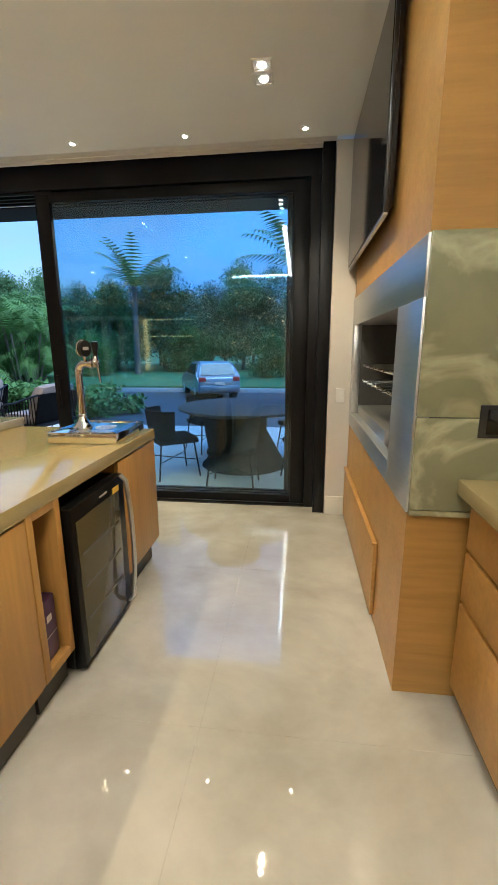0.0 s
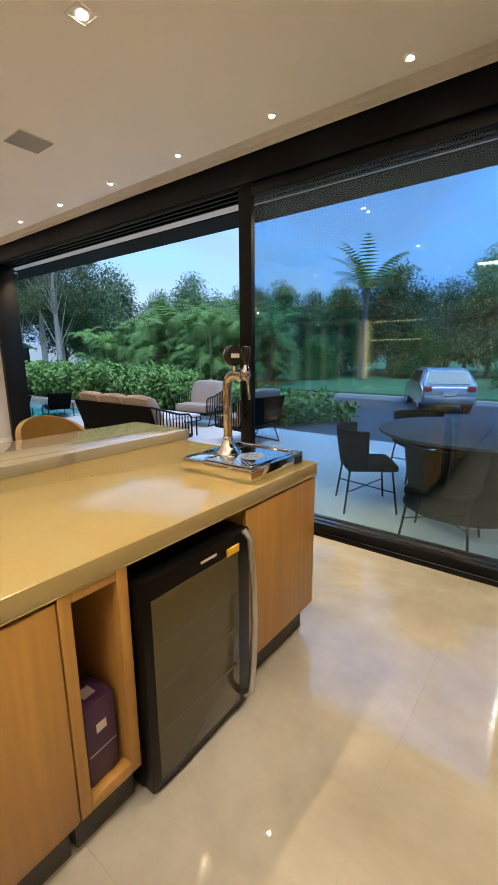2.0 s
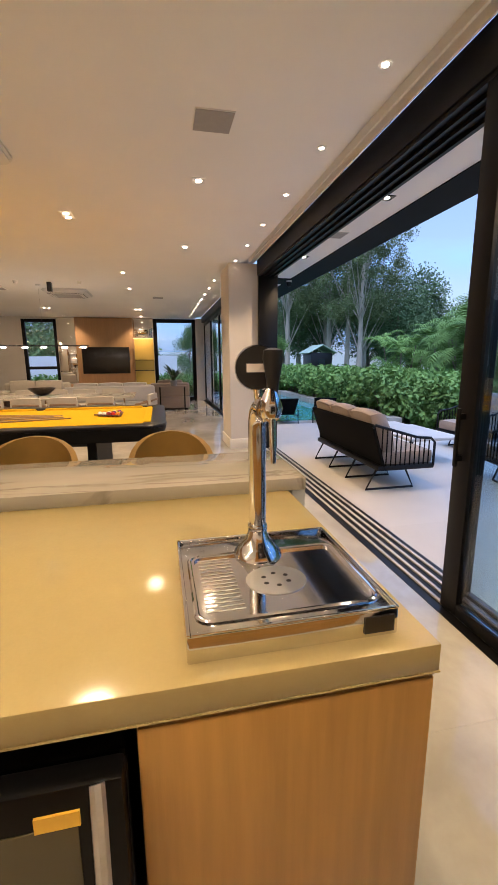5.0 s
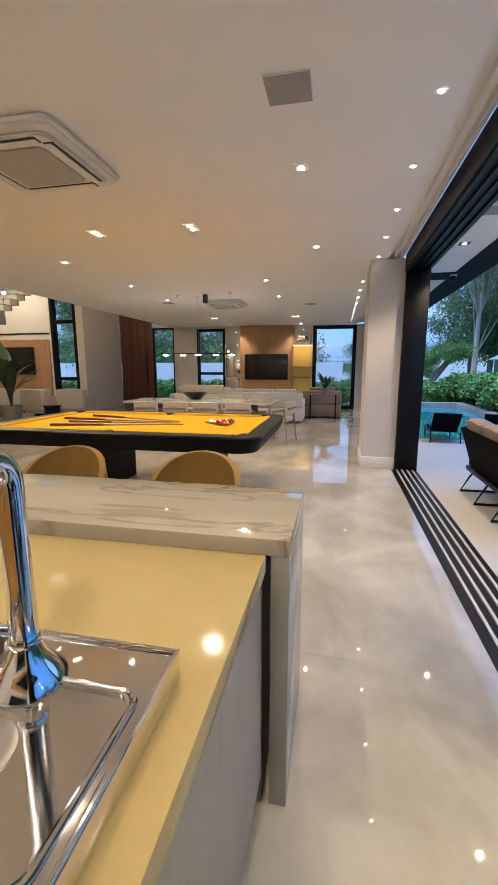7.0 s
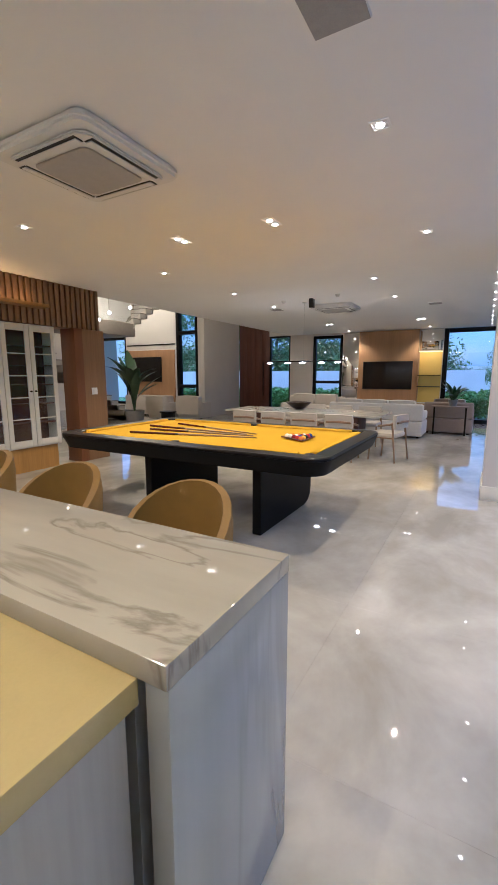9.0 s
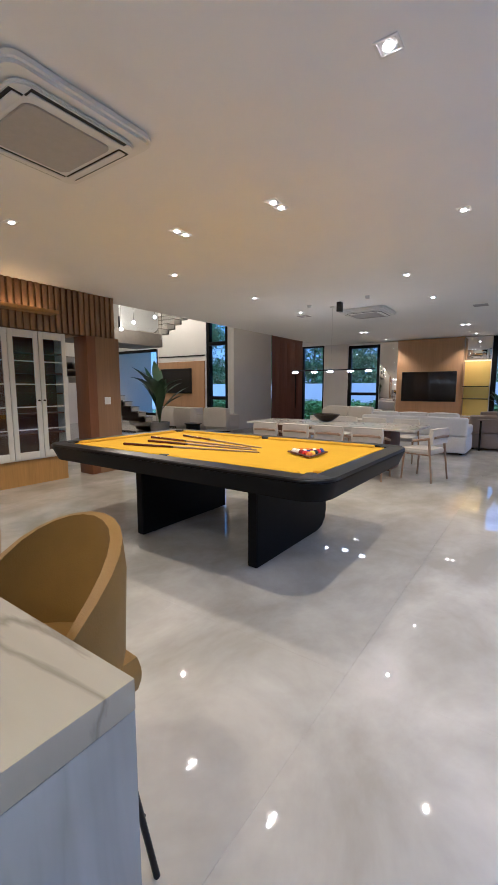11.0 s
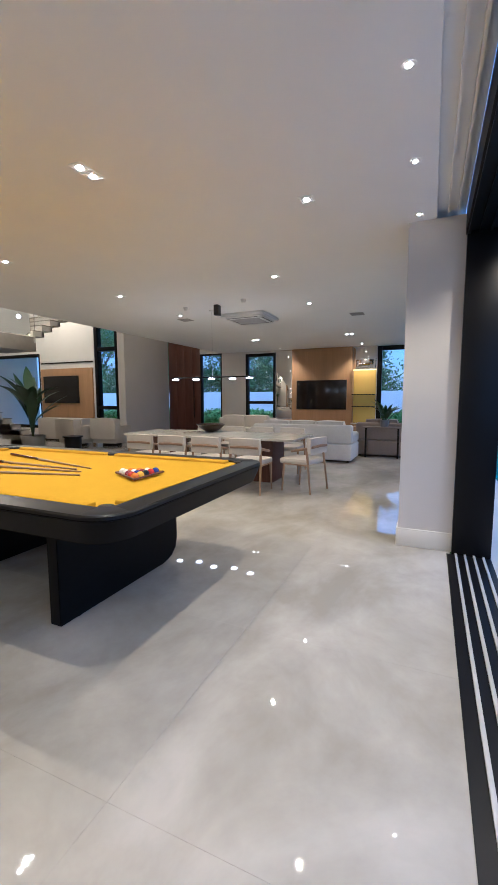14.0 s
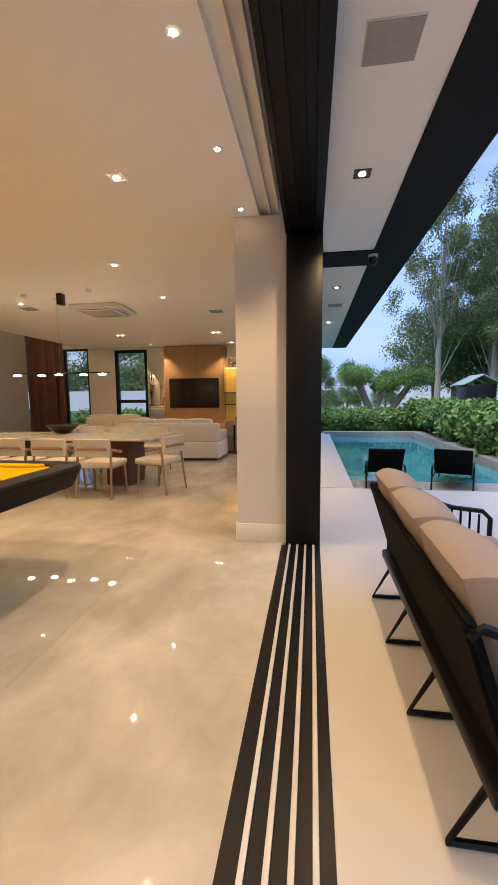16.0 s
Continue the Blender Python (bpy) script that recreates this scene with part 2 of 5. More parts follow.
M["bulb"] = glow("warm_led", (1.0, 0.80, 0.55), 26)
M["strip"] = glow("led_strip", (1.0, 0.88, 0.7), 9)
M["line"] = glow("light_line", (1.0, 0.85, 0.62), 46)
M["gold"] = glow("lit_shelf_glow", (1.0, 0.72, 0.25), 1.2)
M["leaf"] = mat("leaf_green", (0.17, 0.29, 0.11), 0.75, spec=0.2, vary=0.5, scale=2, random_amt=0.25)
M["leaf_b"] = mat("leaf_dark_green", (0.14, 0.235, 0.115), 0.75, spec=0.2, vary=0.55, scale=1.2, random_amt=0.25)
M["leaf_c"] = mat("leaf_bright_green", (0.185, 0.335, 0.09), 0.7, spec=0.2, vary=0.5, scale=4, random_amt=0.2)
M["leaf_in"] = mat("deep_green_leaf", (0.035, 0.085, 0.03), 0.4, vary=0.4, scale=6)
M["leaf_gum"] = mat("olive_gum_leaf", (0.17, 0.23, 0.10), 0.8, spec=0.2, vary=0.5, scale=0.8, random_amt=0.2)
M["walnut"] = mat("warm_brown_veneer", (0.29, 0.165, 0.075), 0.5, vary=0.25, scale=4, stretch=(8, 8, 0.5))
M["amber"] = glow("amber_strip", (1.0, 0.55, 0.16), 9)
# faint emission that puts a golden glow into a plain wall panel
M["gold_panel"] = glow("glowing_gold_panel", (0.62, 0.42, 0.08), 0.06)
M["fascia"] = mat("dark_fascia_metal", (0.012, 0.014, 0.018), 0.75, spec=0.15, vary=0.2, scale=6)
M["tablestone"] = marble("pale_table_stone", (0.66, 0.62, 0.54), (0.40, 0.36, 0.30), 0.12, 1.2, 0.03)
M["pale_bark"] = mat("pale_gum_bark", (0.42, 0.38, 0.32), 0.9, vary=0.35, scale=3, stretch=(3, 3, 0.6), bump=0.3, bscale=15)
M["cue_red"] = mat("dark_red_lacquer", (0.085, 0.012, 0.01), 0.25, vary=0.2, scale=12)
M["cue_edge"] = mat("orange_brown_wood", (0.20, 0.075, 0.025), 0.5, vary=0.25, scale=5, stretch=(8, 8, 0.5))
M["stairpale"] = mat("pale_stair_plaster", (0.50, 0.47, 0.42), 0.7, vary=0.08, scale=4)
M["bark"] = mat("grey_bark", (0.20, 0.16, 0.13), 0.9, vary=0.4, scale=6, stretch=(4, 4, 1), bump=0.5, bscale=20)
M["grass"] = mat("lawn", (0.10, 0.22, 0.07), 0.9, vary=0.4, scale=2, bump=0.5, bscale=90)
M["asphalt"] = mat("asphalt", (0.06, 0.065, 0.075), 0.85, vary=0.25, scale=8, bump=0.3, bscale=120)
M["white"] = mat("white_boundary_wall", (0.72, 0.72, 0.74), 0.8, vary=0.12, scale=1.2)
M["water"] = mat("pool_water", (0.05, 0.30, 0.33), 0.06, vary=0.25, scale=1.5, bump=0.12, bscale=5)
M["carpaint"] = mat("silver_car_paint", (0.30, 0.31, 0.34), 0.3, 0.6, vary=0.05, scale=3, coat=0.6)
M["carglass"] = mat("dark_car_glass", (0.02, 0.025, 0.03), 0.08)
M["tyre"] = mat("tyre_rubber", (0.02, 0.02, 0.02), 0.8, vary=0.2, scale=20)
M["red"] = mat("red_lamp", (0.4, 0.02, 0.02), 0.3)
M["purple"] = mat("purple_carton", (0.05, 0.015, 0.06), 0.4, vary=0.2, scale=10)
M["label"] = mat("pale_print", (0.55, 0.5, 0.45), 0.5)
M["yellow"] = mat("yellow_sticker", (0.75, 0.45, 0.03), 0.5)
M["roof"] = mat("green_roof_board", (0.30, 0.42, 0.36), 0.7, vary=0.2, scale=5)
M["stair"] = mat("dark_stair_stone", (0.25, 0.225, 0.195), 0.5, vary=0.2, scale=10)
M["rail"] = mat("satin_aluminium", (0.55, 0.54, 0.52), 0.35, vary=0.1, scale=20)
M["coping"] = mat("grey_pool_stone", (0.30, 0.29, 0.26), 0.6, vary=0.25, scale=6, bump=0.2, bscale=60, random_amt=0.08)
M["pot"] = mat("grey_pot", (0.25, 0.24, 0.23), 0.7, vary=0.2, scale=12)
M["bowl"] = mat("dark_bronze", (0.05, 0.035, 0.025), 0.35, 0.6, vary=0.2, scale=20)


# ---- mesh helpers ----
def box(bm, lo, hi, bevel=0.0, seg=2):
    size, mid = [b - a for a, b in zip(lo, hi)], [(a + b) / 2 for a, b in zip(lo, hi)]
    r = bmesh.ops.create_cube(bm, size=1, matrix=Matrix.Translation(mid) @ Matrix.Diagonal((*size, 1)))
    if bevel:
        es = list({e for v in r["verts"] for e in v.link_edges})
        bmesh.ops.bevel(bm, geom=es, offset=min(bevel, 0.45 * min(abs(s) for s in size)), segments=seg, affect="EDGES", profile=0.5)
    return bm


def B(lo, hi, bevel=0.0, seg=2):
    return box(bmesh.new(), lo, hi, bevel, seg)


def rod(bm, a, b, r, r2=None, seg=12):
    a, b = Vector(a), Vector(b)
    d = b - a
    m = Matrix.Translation((a + b) / 2) @ d.to_track_quat("Z", "Y").to_matrix().to_4x4()
    bmesh.ops.create_cone(bm, cap_ends=True, segments=seg, radius1=r, radius2=r if r2 is None else r2, depth=d.length, matrix=m)
    return bm


def R(a, b, r, r2=None, seg=12):
    return rod(bmesh.new(), a, b, r, r2, seg)


def lathe(profile, seg=24):
    """A turned shape from (radius, z) pairs."""
    bm = bmesh.new()
    rings = [[bm.verts.new((r * math.cos(k * math.tau / seg), r * math.sin(k * math.tau / seg), z)) for k in range(seg)] for r, z in profile]
    for a, b in zip(rings, rings[1:]):
        for k in range(seg):
            bm.faces.new((a[k], a[(k + 1) % seg], b[(k + 1) % seg], b[k]))
    bm.faces.new(rings[0][::-1])
    bm.faces.new(rings[-1])
    return bm


def tube(points, r, seg=10):
    """A round bar along points, with a frame carried along so that it does not twist."""
    bm = bmesh.new()
    pts = [Vector(p) for p in points]
    rings, u = [], None
    for i, p in enumerate(pts):
        d = (pts[min(i + 1, len(pts) - 1)] - pts[max(i - 1, 0)]).normalized()
        u = (d.orthogonal() if u is None else u - d * u.dot(d)).normalized()
        w = d.cross(u)
        rings.append([bm.verts.new(p + u * (r * math.cos(k * math.tau / seg)) + w * (r * math.sin(k * math.tau / seg))) for k in range(seg)])
    for a, b in zip(rings, rings[1:]):
        for k in range(seg):
            bm.faces.new((a[k], a[(k + 1) % seg], b[(k + 1) % seg], b[k]))
    bm.faces.new(rings[0][::-1])
    bm.faces.new(rings[-1])
    return bm


def cushion(lo, hi, puff=0.35, cuts=5):
    """A soft, swollen block."""
    bm = bmesh.new()
    bmesh.ops.create_cube(bm, size=2)
    bmesh.ops.subdivide_edges(bm, edges=bm.edges[:], cuts=cuts, use_grid_fill=True)
    mid, half = [(a + b) / 2 for a, b in zip(lo, hi)], [(b - a) / 2 for a, b in zip(lo, hi)]
    for v in bm.verts:
        p = v.co.copy()
        s = p.normalized() * 1.25
        q = p.lerp(s, puff)
        v.co = [m + h * max(-1.05, min(1.05, c)) for m, h, c in zip(mid, half, q)]
    return bm


def rounded(x0, x1, y0, y1, z0, z1, r, seg=6, bev=0.006):
    bm = bmesh.new()
    pts = []
    for cx, cy, a0 in ((x1 - r, y1 - r, 0), (x0 + r, y1 - r, 90), (x0 + r, y0 + r, 180), (x1 - r, y0 + r, 270)):
        for k in range(seg + 1):
            a = radians(a0 + 90 * k / seg)
            pts.append((cx + r * math.cos(a), cy + r * math.sin(a)))
    f = bm.faces.new([bm.verts.new((*p, z0)) for p in pts])
    e = bmesh.ops.extrude_face_region(bm, geom=[f])
    for v in e["geom"]:
        if isinstance(v, bmesh.types.BMVert):
            v.co.z = z1
    if bev:
        es = [ed for ed in bm.edges if abs(ed.verts[0].co.z - ed.verts[1].co.z) < 1e-6]
        bmesh.ops.bevel(bm, geom=es, offset=bev, segments=2, affect="EDGES")
    return bm


def finish(bm, name, material, smooth=True):
    bmesh.ops.recalc_face_normals(bm, faces=bm.faces[:])
    me = bpy.data.meshes.new(name)
    bm.to_mesh(me)
    bm.free()
    if smooth:
        me.shade_smooth()
        me.set_sharp_from_angle(angle=radians(35))
    me.materials.append(material)
    return me


def part(name, bm, material, parent, label=""):
    ob = new(name, finish(bm, name, M[material]))
    ob.parent = parent
    return tagged(ob, label=label) if label else ob


def thing(name, x, y, z, label, category, turn=0, group=""):
    ob = new(name)
    ob.empty_display_size = 0.1
    ob.matrix_basis = pose(x, y, z, 0, 0, turn)
    return tagged(ob, label, category, group)


def solid(name, bm, material, label, category, group="", at=(0, 0, 0), turn=0):
    ob = new(name, finish(bm, name, M[material]))
    ob.matrix_basis = pose(*at, 0, 0, turn)
    return tagged(ob, label, category, group)


def structure(name, bm, material, label="", category=""):
    ob = new(name, finish(bm, name, M[material]))
    return tagged(ob, label, category, kind="structure")


H = 2.95

# ---- structure: ceiling, walls ----
# main ceiling with shadow gap along the glass
cl = B((-16.2, -3.1, H), (1.6, 3.50, H + 0.25))
structure("ceiling", cl, "paint", "flat white painted ceiling with recessed downlights", "ceiling")
rec = B((-16.2, 3.50, H + 0.06), (1.6, 3.73, H + 0.25))
box(rec, (-7.1, 3.585, H), (0.2, 3.60, H + 0.06))
box(rec, (-7.1, 3.66, H), (0.2, 3.675, H + 0.06))
structure("trim_track_recess", rec, "paint", "beige recessed curtain track beside the glass", "trim")
structure("ceiling_living", B((-16.2, -12.5, 5.6), (-5.9, -3.1, 5.8)), "paint", "high white ceiling of the living room", "ceiling")
structure("wall_upper_edge", B((-16.2, -3.25, H), (-6.85, -3.1, 5.6)), "paint", "white upper floor edge above the opening", "wall")
structure("wall_kitchen_east", B((1.25, -3.2, 0), (1.4, 4.05, H)), "wall", "plain plaster kitchen wall", "wall")
structure("wall_pilaster", B((0.20, 3.56, 0), (1.25, 4.05, H)), "wall", "beige wall end beside the sliding door", "wall")
bb = B((0.205, 3.54, 0), (0.40, 3.558, 0.17), 0.004)
structure("baseboard_pilaster", bb, "whitelac", "white skirting board", "baseboard")
sw = thing("wall_switch", 0.30, 3.553, 1.06, "white wall switch plate beside the sliding door", "switch")
part("plate", B((-0.035, -0.006, -0.06), (0.035, 0.007, 0.06), 0.004), "plastic", sw)
part("rocker", B((-0.015, -0.010, -0.03), (0.015, -0.005, 0.03), 0.002), "plastic", sw)
structure("wall_south_kitchen", B((-6.0, -3.35, 0), (1.25, -3.2, H)), "wall", "plain plaster back wall", "wall")
structure("wall_living_south", B((-16.2, -12.65, 0), (-5.9, -12.5, 5.6)), "wall", "living room back wall", "wall")
structure("wall_living_east", B((-5.95, -12.5, 0), (-5.8, -3.35, 5.6)), "wall", "living room side wall", "wall")

# column between the two glass fronts
colm = B((-7.95, 3.275, 0), (-7.11, 3.74, H))
structure("column", colm, "wall", "square beige plastered column", "column")
structure("baseboard_column", B((-7.965, 3.257, 0), (-7.095, 3.755, 0.17), 0.004), "whitelac", "white skirting round the column", "baseboard")

# far wall, with window, glass door and entrance
FX = -16.0
wf = B((FX - 0.2, -3.1, 0), (FX, -2.32, H))
box(wf, (FX - 0.2, -1.22, 0), (FX, 2.0, H))
box(wf, (FX - 0.2, -2.32, 2.88), (FX, -1.22, H))
box(wf, (FX - 0.2, -2.32, 0), (FX, -1.22, 0.5))
box(wf, (FX - 0.2, 3.5, 0), (FX, 4.05, H))
structure("wall_west", wf, "wall", "beige plaster far wall", "wall")
we = B((FX - 0.2, -3.22, 0), (FX, -3.1, 5.6))
box(we, (FX - 0.2, -4.1, 2.95), (FX, -3.22, 5.6))
box(we, (FX - 0.2, -5.72, 5.0), (FX, -4.1, 5.6))
structure("wall_west_entrance", we, "wall", "beige plaster entrance wall", "wall")
structure("wall_return", B((FX, -5.72, 0), (-13.6, -5.45, 5.6)), "wall", "grey plaster return wall", "wall")
wt = B((-13.85, -9.2, 0), (-13.6, -6.70, 5.6))
box(wt, (-13.85, -6.70, 4.6), (-13.6, -5.72, 5.6))
box(wt, (-13.85, -12.5, 2.98), (-13.6, -9.2, 5.6))
box(wt, (-13.85, -12.5, 0), (-13.6, -9.2, 0.35))
structure("wall_fireplace", wt, "paint", "white double-height wall with a television", "wall")


def window(name, lo, hi, axis, bars, label, kind_name="window", matl="glass", w=0.07):
    """A dark-framed pane in the plane x = const ('x') or y = const ('y')."""
    t = tagged(new(name), label, kind_name, kind="structure")
    i = 0 if axis == "x" else 1
    j = 1 - i
    a, b, z0, z1 = lo[j], hi[j], lo[2], hi[2]

    def bar(p0, p1, q0, q1):
        l3, h3 = [0, 0, q0], [0, 0, q1]
        l3[i], h3[i], l3[j], h3[j] = lo[i], hi[i], p0, p1
        part("window_frame", B(l3, h3, 0.006), "black", t)
    bar(a, a + w, z0, z1)
    bar(b - w, b, z0, z1)
    bar(a + w, b - w, z0, z0 + w)
    bar(a + w, b - w, z1 - w, z1)
    for zb in bars:
        bar(a + w, b - w, zb - w / 2, zb + w / 2)
    l3, h3 = [0, 0, z0 + w * 0.6], [0, 0, z1 - w * 0.6]
    mid = (lo[i] + hi[i]) / 2
    l3[i], h3[i], l3[j], h3[j] = mid - 0.003, mid + 0.003, a + w * 0.6, b - w * 0.6
    p = part("pane", B(l3, h3), matl, t)
    p.visible_shadow = False
    return t


window("window_1", (FX - 0.15, -2.32, 0.5), (FX - 0.02, -1.22, 2.88), "x", [1.25], "tall black-framed window with a low transom", w=0.1)
window("window_2", (FX - 0.15, -4.1, 0.0), (FX - 0.02, -3.22, 2.95), "x", [], "tall black-framed sidelight of the entrance", w=0.06)
window("window_3", (-13.82, -6.70, 0.4), (-13.62, -5.73, 4.6), "x", [1.1, 3.0], "tall narrow black-framed window over two storeys", w=0.12)
window("window_4", (-13.82, -12.5, 0.35), (-13.62, -9.2, 2.98), "x", [], "wide dark-framed living room window", w=0.1)
window("door_west", (FX - 0.15, 2.0, 0.0), (FX - 0.02, 3.5, 2.93), "x", [], "black-framed glass door to the garden", "door", w=0.13)
dr = tagged(new("door_entrance"), "tall red-brown wooden pivot entrance door, closed", "door", kind="structure")
for k in range(4):
    part("plank", B((FX - 0.14, -5.45 + k * 0.337, 0.01), (FX - 0.03, -5.45 + k * 0.337 + 0.335, 5.0), 0.004), "redwood", dr)
part("door_handle", R((FX + 0.03, -4.35, 0.7), (FX + 0.03, -4.35, 2.0), 0.018), "black", dr)

# ---- sliding glass front of the kitchen ----
fr = tagged(new("door_sliding"), "black aluminium sliding door frame with tracks in the floor", "sliding door", kind="structure")
part("head_frame", B((-7.11, 3.73, 2.78), (0.2, 4.05, H + 0.05)), "black", fr)
for k in range(4):
    part("head_rail", B((-7.11, 3.745 + k * 0.08, 2.755), (-2.2, 3.765 + k * 0.08, 2.78)), "black", fr)
part("jamb", B((-7.11, 3.74, 0), (-7.03, 4.05, 2.78), 0.004), "black", fr)
part("jamb", B((0.02, 3.70, 0), (0.20, 4.05, 2.78), 0.004), "black", fr)
part("jamb", B((0.10, 3.57, 0), (0.195, 3.70, H), 0.004), "black", fr)
part("sill", B((-7.03, 3.70, -0.02), (0.02, 4.05, 0.003)), "black", fr)
for k in range(4):
    part("track_rail", B((-7.03, 3.765 + k * 0.072, 0.003), (0.02, 3.785 + k * 0.072, 0.016), 0.002), "rail", fr)


def sash(x0, x1, y, material, w=0.11):
    t = tagged(new("door_sash"), "black sliding door leaf with a large tinted pane", "sliding door", kind="structure")
    z0, z1 = 0.017, 2.77
    part("stile", B((x0, y, z0), (x0 + w, y + 0.05, z1), 0.004), "black", t)
    part("stile", B((x1 - w, y, z0), (x1, y + 0.05, z1), 0.004), "black", t)
    part("rail", B((x0 + w, y, z0), (x1 - w, y + 0.05, z0 + 0.07), 0.004), "black", t)
    part("rail", B((x0 + w, y, z1 - 0.08), (x1 - w, y + 0.05, z1), 0.004), "black", t)
    p = part("pane", B((x0 + w, y + 0.022, z0 + 0.07), (x1 - w, y + 0.028, z1 - 0.08)), material, t)
    p.visible_shadow = False
    return t


sash(-2.36, 0.02, 3.75, "tint", 0.13)
sash(-2.40, -0.02, 3.822, "tint", 0.11)
sash(-2.44, -0.06, 3.894, "glass", 0.11)
hd = thing("door_pull", -2.30, 3.735, 1.05, "slim black pull handle on the sliding leaf", "handle")
part("grip", B((-0.012, -0.03, -0.16), (0.012, -0.015, 0.16), 0.005), "black", hd)
part("bracket", B((-0.01, -0.02, 0.10), (0.01, 0.015, 0.13)), "black", hd)
part("bracket", B((-0.01, -0.02, -0.13), (0.01, 0.015, -0.10)), "black", hd)

# glass front of the dining side, beyond the column
fr2 = tagged(new("door_sliding_far"), "black-framed glass front of the living side", "sliding door", kind="structure")
part("head_frame", B((FX, 3.73, 2.80), (-7.95, 4.05, H + 0.05)), "black", fr2)
part("sill", B((FX, 3.73, -0.02), (-7.95, 4.05, 0.003)), "black", fr2)
for x0, x1 in ((-10.1, -8.0), (-12.1, -10.2), (-14.0, -12.1), (-15.95, -14.0)):
    sash(x0, x1, 3.80, "glass", 0.07)

# downlights
def downlight(x, y, z=H, size=0.11, pair=False, lamp=0, along_y=False, group="ceiling downlights", trim="plastic"):
    t = thing("downlight", x, y, z, "square white recessed ceiling downlight, lit" if not pair else "double square recessed ceiling downlight, both lit", "downlight", group=group)
    for k in ((-0.55, 0.55) if pair else (0,)):
        ox = k * size
        tr = bmesh.new()
        s = size / 2
        box(tr, (ox - s, -s, -0.006), (ox + s, -s + 0.012, 0.002))
        box(tr, (ox - s, s - 0.012, -0.006), (ox + s, s, 0.002))
        box(tr, (ox - s, -s + 0.012, -0.006), (ox - s + 0.012, s - 0.012, 0.002))
        box(tr, (ox + s - 0.012, -s + 0.012, -0.006), (ox + s, s - 0.012, 0.002))
        part("trim", tr, trim, t)
        part("bulb", R((ox, 0, -0.008), (ox, 0, -0.002), size * 0.21, seg=16), "bulb", t, "glowing warm lamp")
        part("reflector", B((ox - s + 0.012, -s + 0.012, -0.003), (ox + s - 0.012, s - 0.012, 0.001)), "rail" if trim == "plastic" else trim, t)
    if along_y:
        t.matrix_basis = pose(x, y, z, 0, 0, 90)
    if lamp:
        spot_lamp(x, y, z - 0.03, lamp)
    return t


for k in range(9):
    t = thing("mini_spot", -0.036 - k * 0.865, 3.36, H, "tiny round recessed spot light, lit", "downlight", group="row of mini spots")
    part("trim", lathe([(0.034, -0.004), (0.036, 0.002)], 16), "plastic", t)
    part("bulb", R((0, 0, -0.008), (0, 0, -0.003), 0.015, seg=12), "bulb", t)
for k in range(9):
    t = thing("mini_spot", -8.6 - k * 0.84, 3.25, H, "tiny round recessed spot light, lit", "downlight", group="row of mini spots")
    part("trim", lathe([(0.034, -0.004), (0.036, 0.002)], 16), "plastic", t)
    part("bulb", R((0, 0, -0.008), (0, 0, -0.003), 0.015, seg=12), "bulb", t)

W = 56
downlight(-0.28, 2.72, pair=True, lamp=W, along_y=True)
downlight(-1.98, 2.17, lamp=W)
downlight(-4.21, 2.55, lamp=W)
downlight(-6.31, 2.565, lamp=W)
downlight(-5.31, 1.30, pair=True, lamp=W)
downlight(-5.30, 0.20, pair=True, lamp=W)
downlight(-6.35, -0.95, lamp=W)
for x in (-8.15, -9.8, -13.45, -15.45):
    downlight(x, -0.87, lamp=W * 0.82, pair=x == -13.45, along_y=True)
    downlight(x, 1.62, lamp=W * 0.82, pair=x == -13.45, along_y=True)
# the next three are guessed downlights out of view, added for their light
downlight(-1.98, 0.2, lamp=W * 0.5)
downlight(0.1, -0.6, pair=True, lamp=W * 0.8)
downlight(-1.98, -1.7, lamp=W * 0.5)
downlight(-4.21, -0.9, lamp=W)


# ---- kitchen: barbecue wall ----
bw = thing("barbecue_unit", 0, 0, 0, "built-in oak barbecue wall with a steel grill niche and green stone", "barbecue")
X0, Y0, Y1 = 0.385, 1.60, 3.55
part("plinth_panel", B((X0, Y0, 0.0), (1.25, Y1, 0.82)), "oak_h", bw)
part("front_flap", B((X0 - 0.022, 2.08, 0.03), (X0 - 0.002, Y1 - 0.03, 0.44), 0.004), "oak_h", bw, "oak flap door, closed")
part("flap_edge", B((X0 - 0.03, 2.08, 0.44), (X0 - 0.002, Y1 - 0.03, 0.455), 0.003), "oak", bw)
part("upper_panel", B((X0, Y0, 1.83), (1.25, Y1, H)), "oak_h", bw)
st = B((X0 - 0.006, Y0, 1.62), (1.25, Y1, 1.828), 0.003)
box(st, (X0 - 0.006, Y0, 0.824), (X0 + 0.05, 1.98, 1.62), 0.003)
box(st, (X0 - 0.006, 1.98, 0.824), (X0 + 0.05, Y1, 0.93), 0.003)
box(st, (X0 - 0.006, 3.44, 0.93), (X0 + 0.05, Y1, 1.62), 0.003)
part("steel_surround", st, "steel", bw, "brushed stainless steel surround")
lin = B((1.15, 1.98, 0.824), (1.25, Y1, 1.62))
box(lin, (X0 + 0.05, 1.62, 0.824), (1.15, 1.98, 1.62))
box(lin, (X0 + 0.05, 3.44, 0.824), (1.15, Y1, 1.62))
box(lin, (X0 + 0.05, 1.98, 0.824), (1.15, 3.44, 0.86))
# steel liner; the niche's dark inside is put into its colour
part("grill_liner", lin, "kick", bw)
part("hearth", B((X0 + 0.05, 2.35, 0.86), (1.15, 3.44, 1.0), 0.004), "steel", bw)
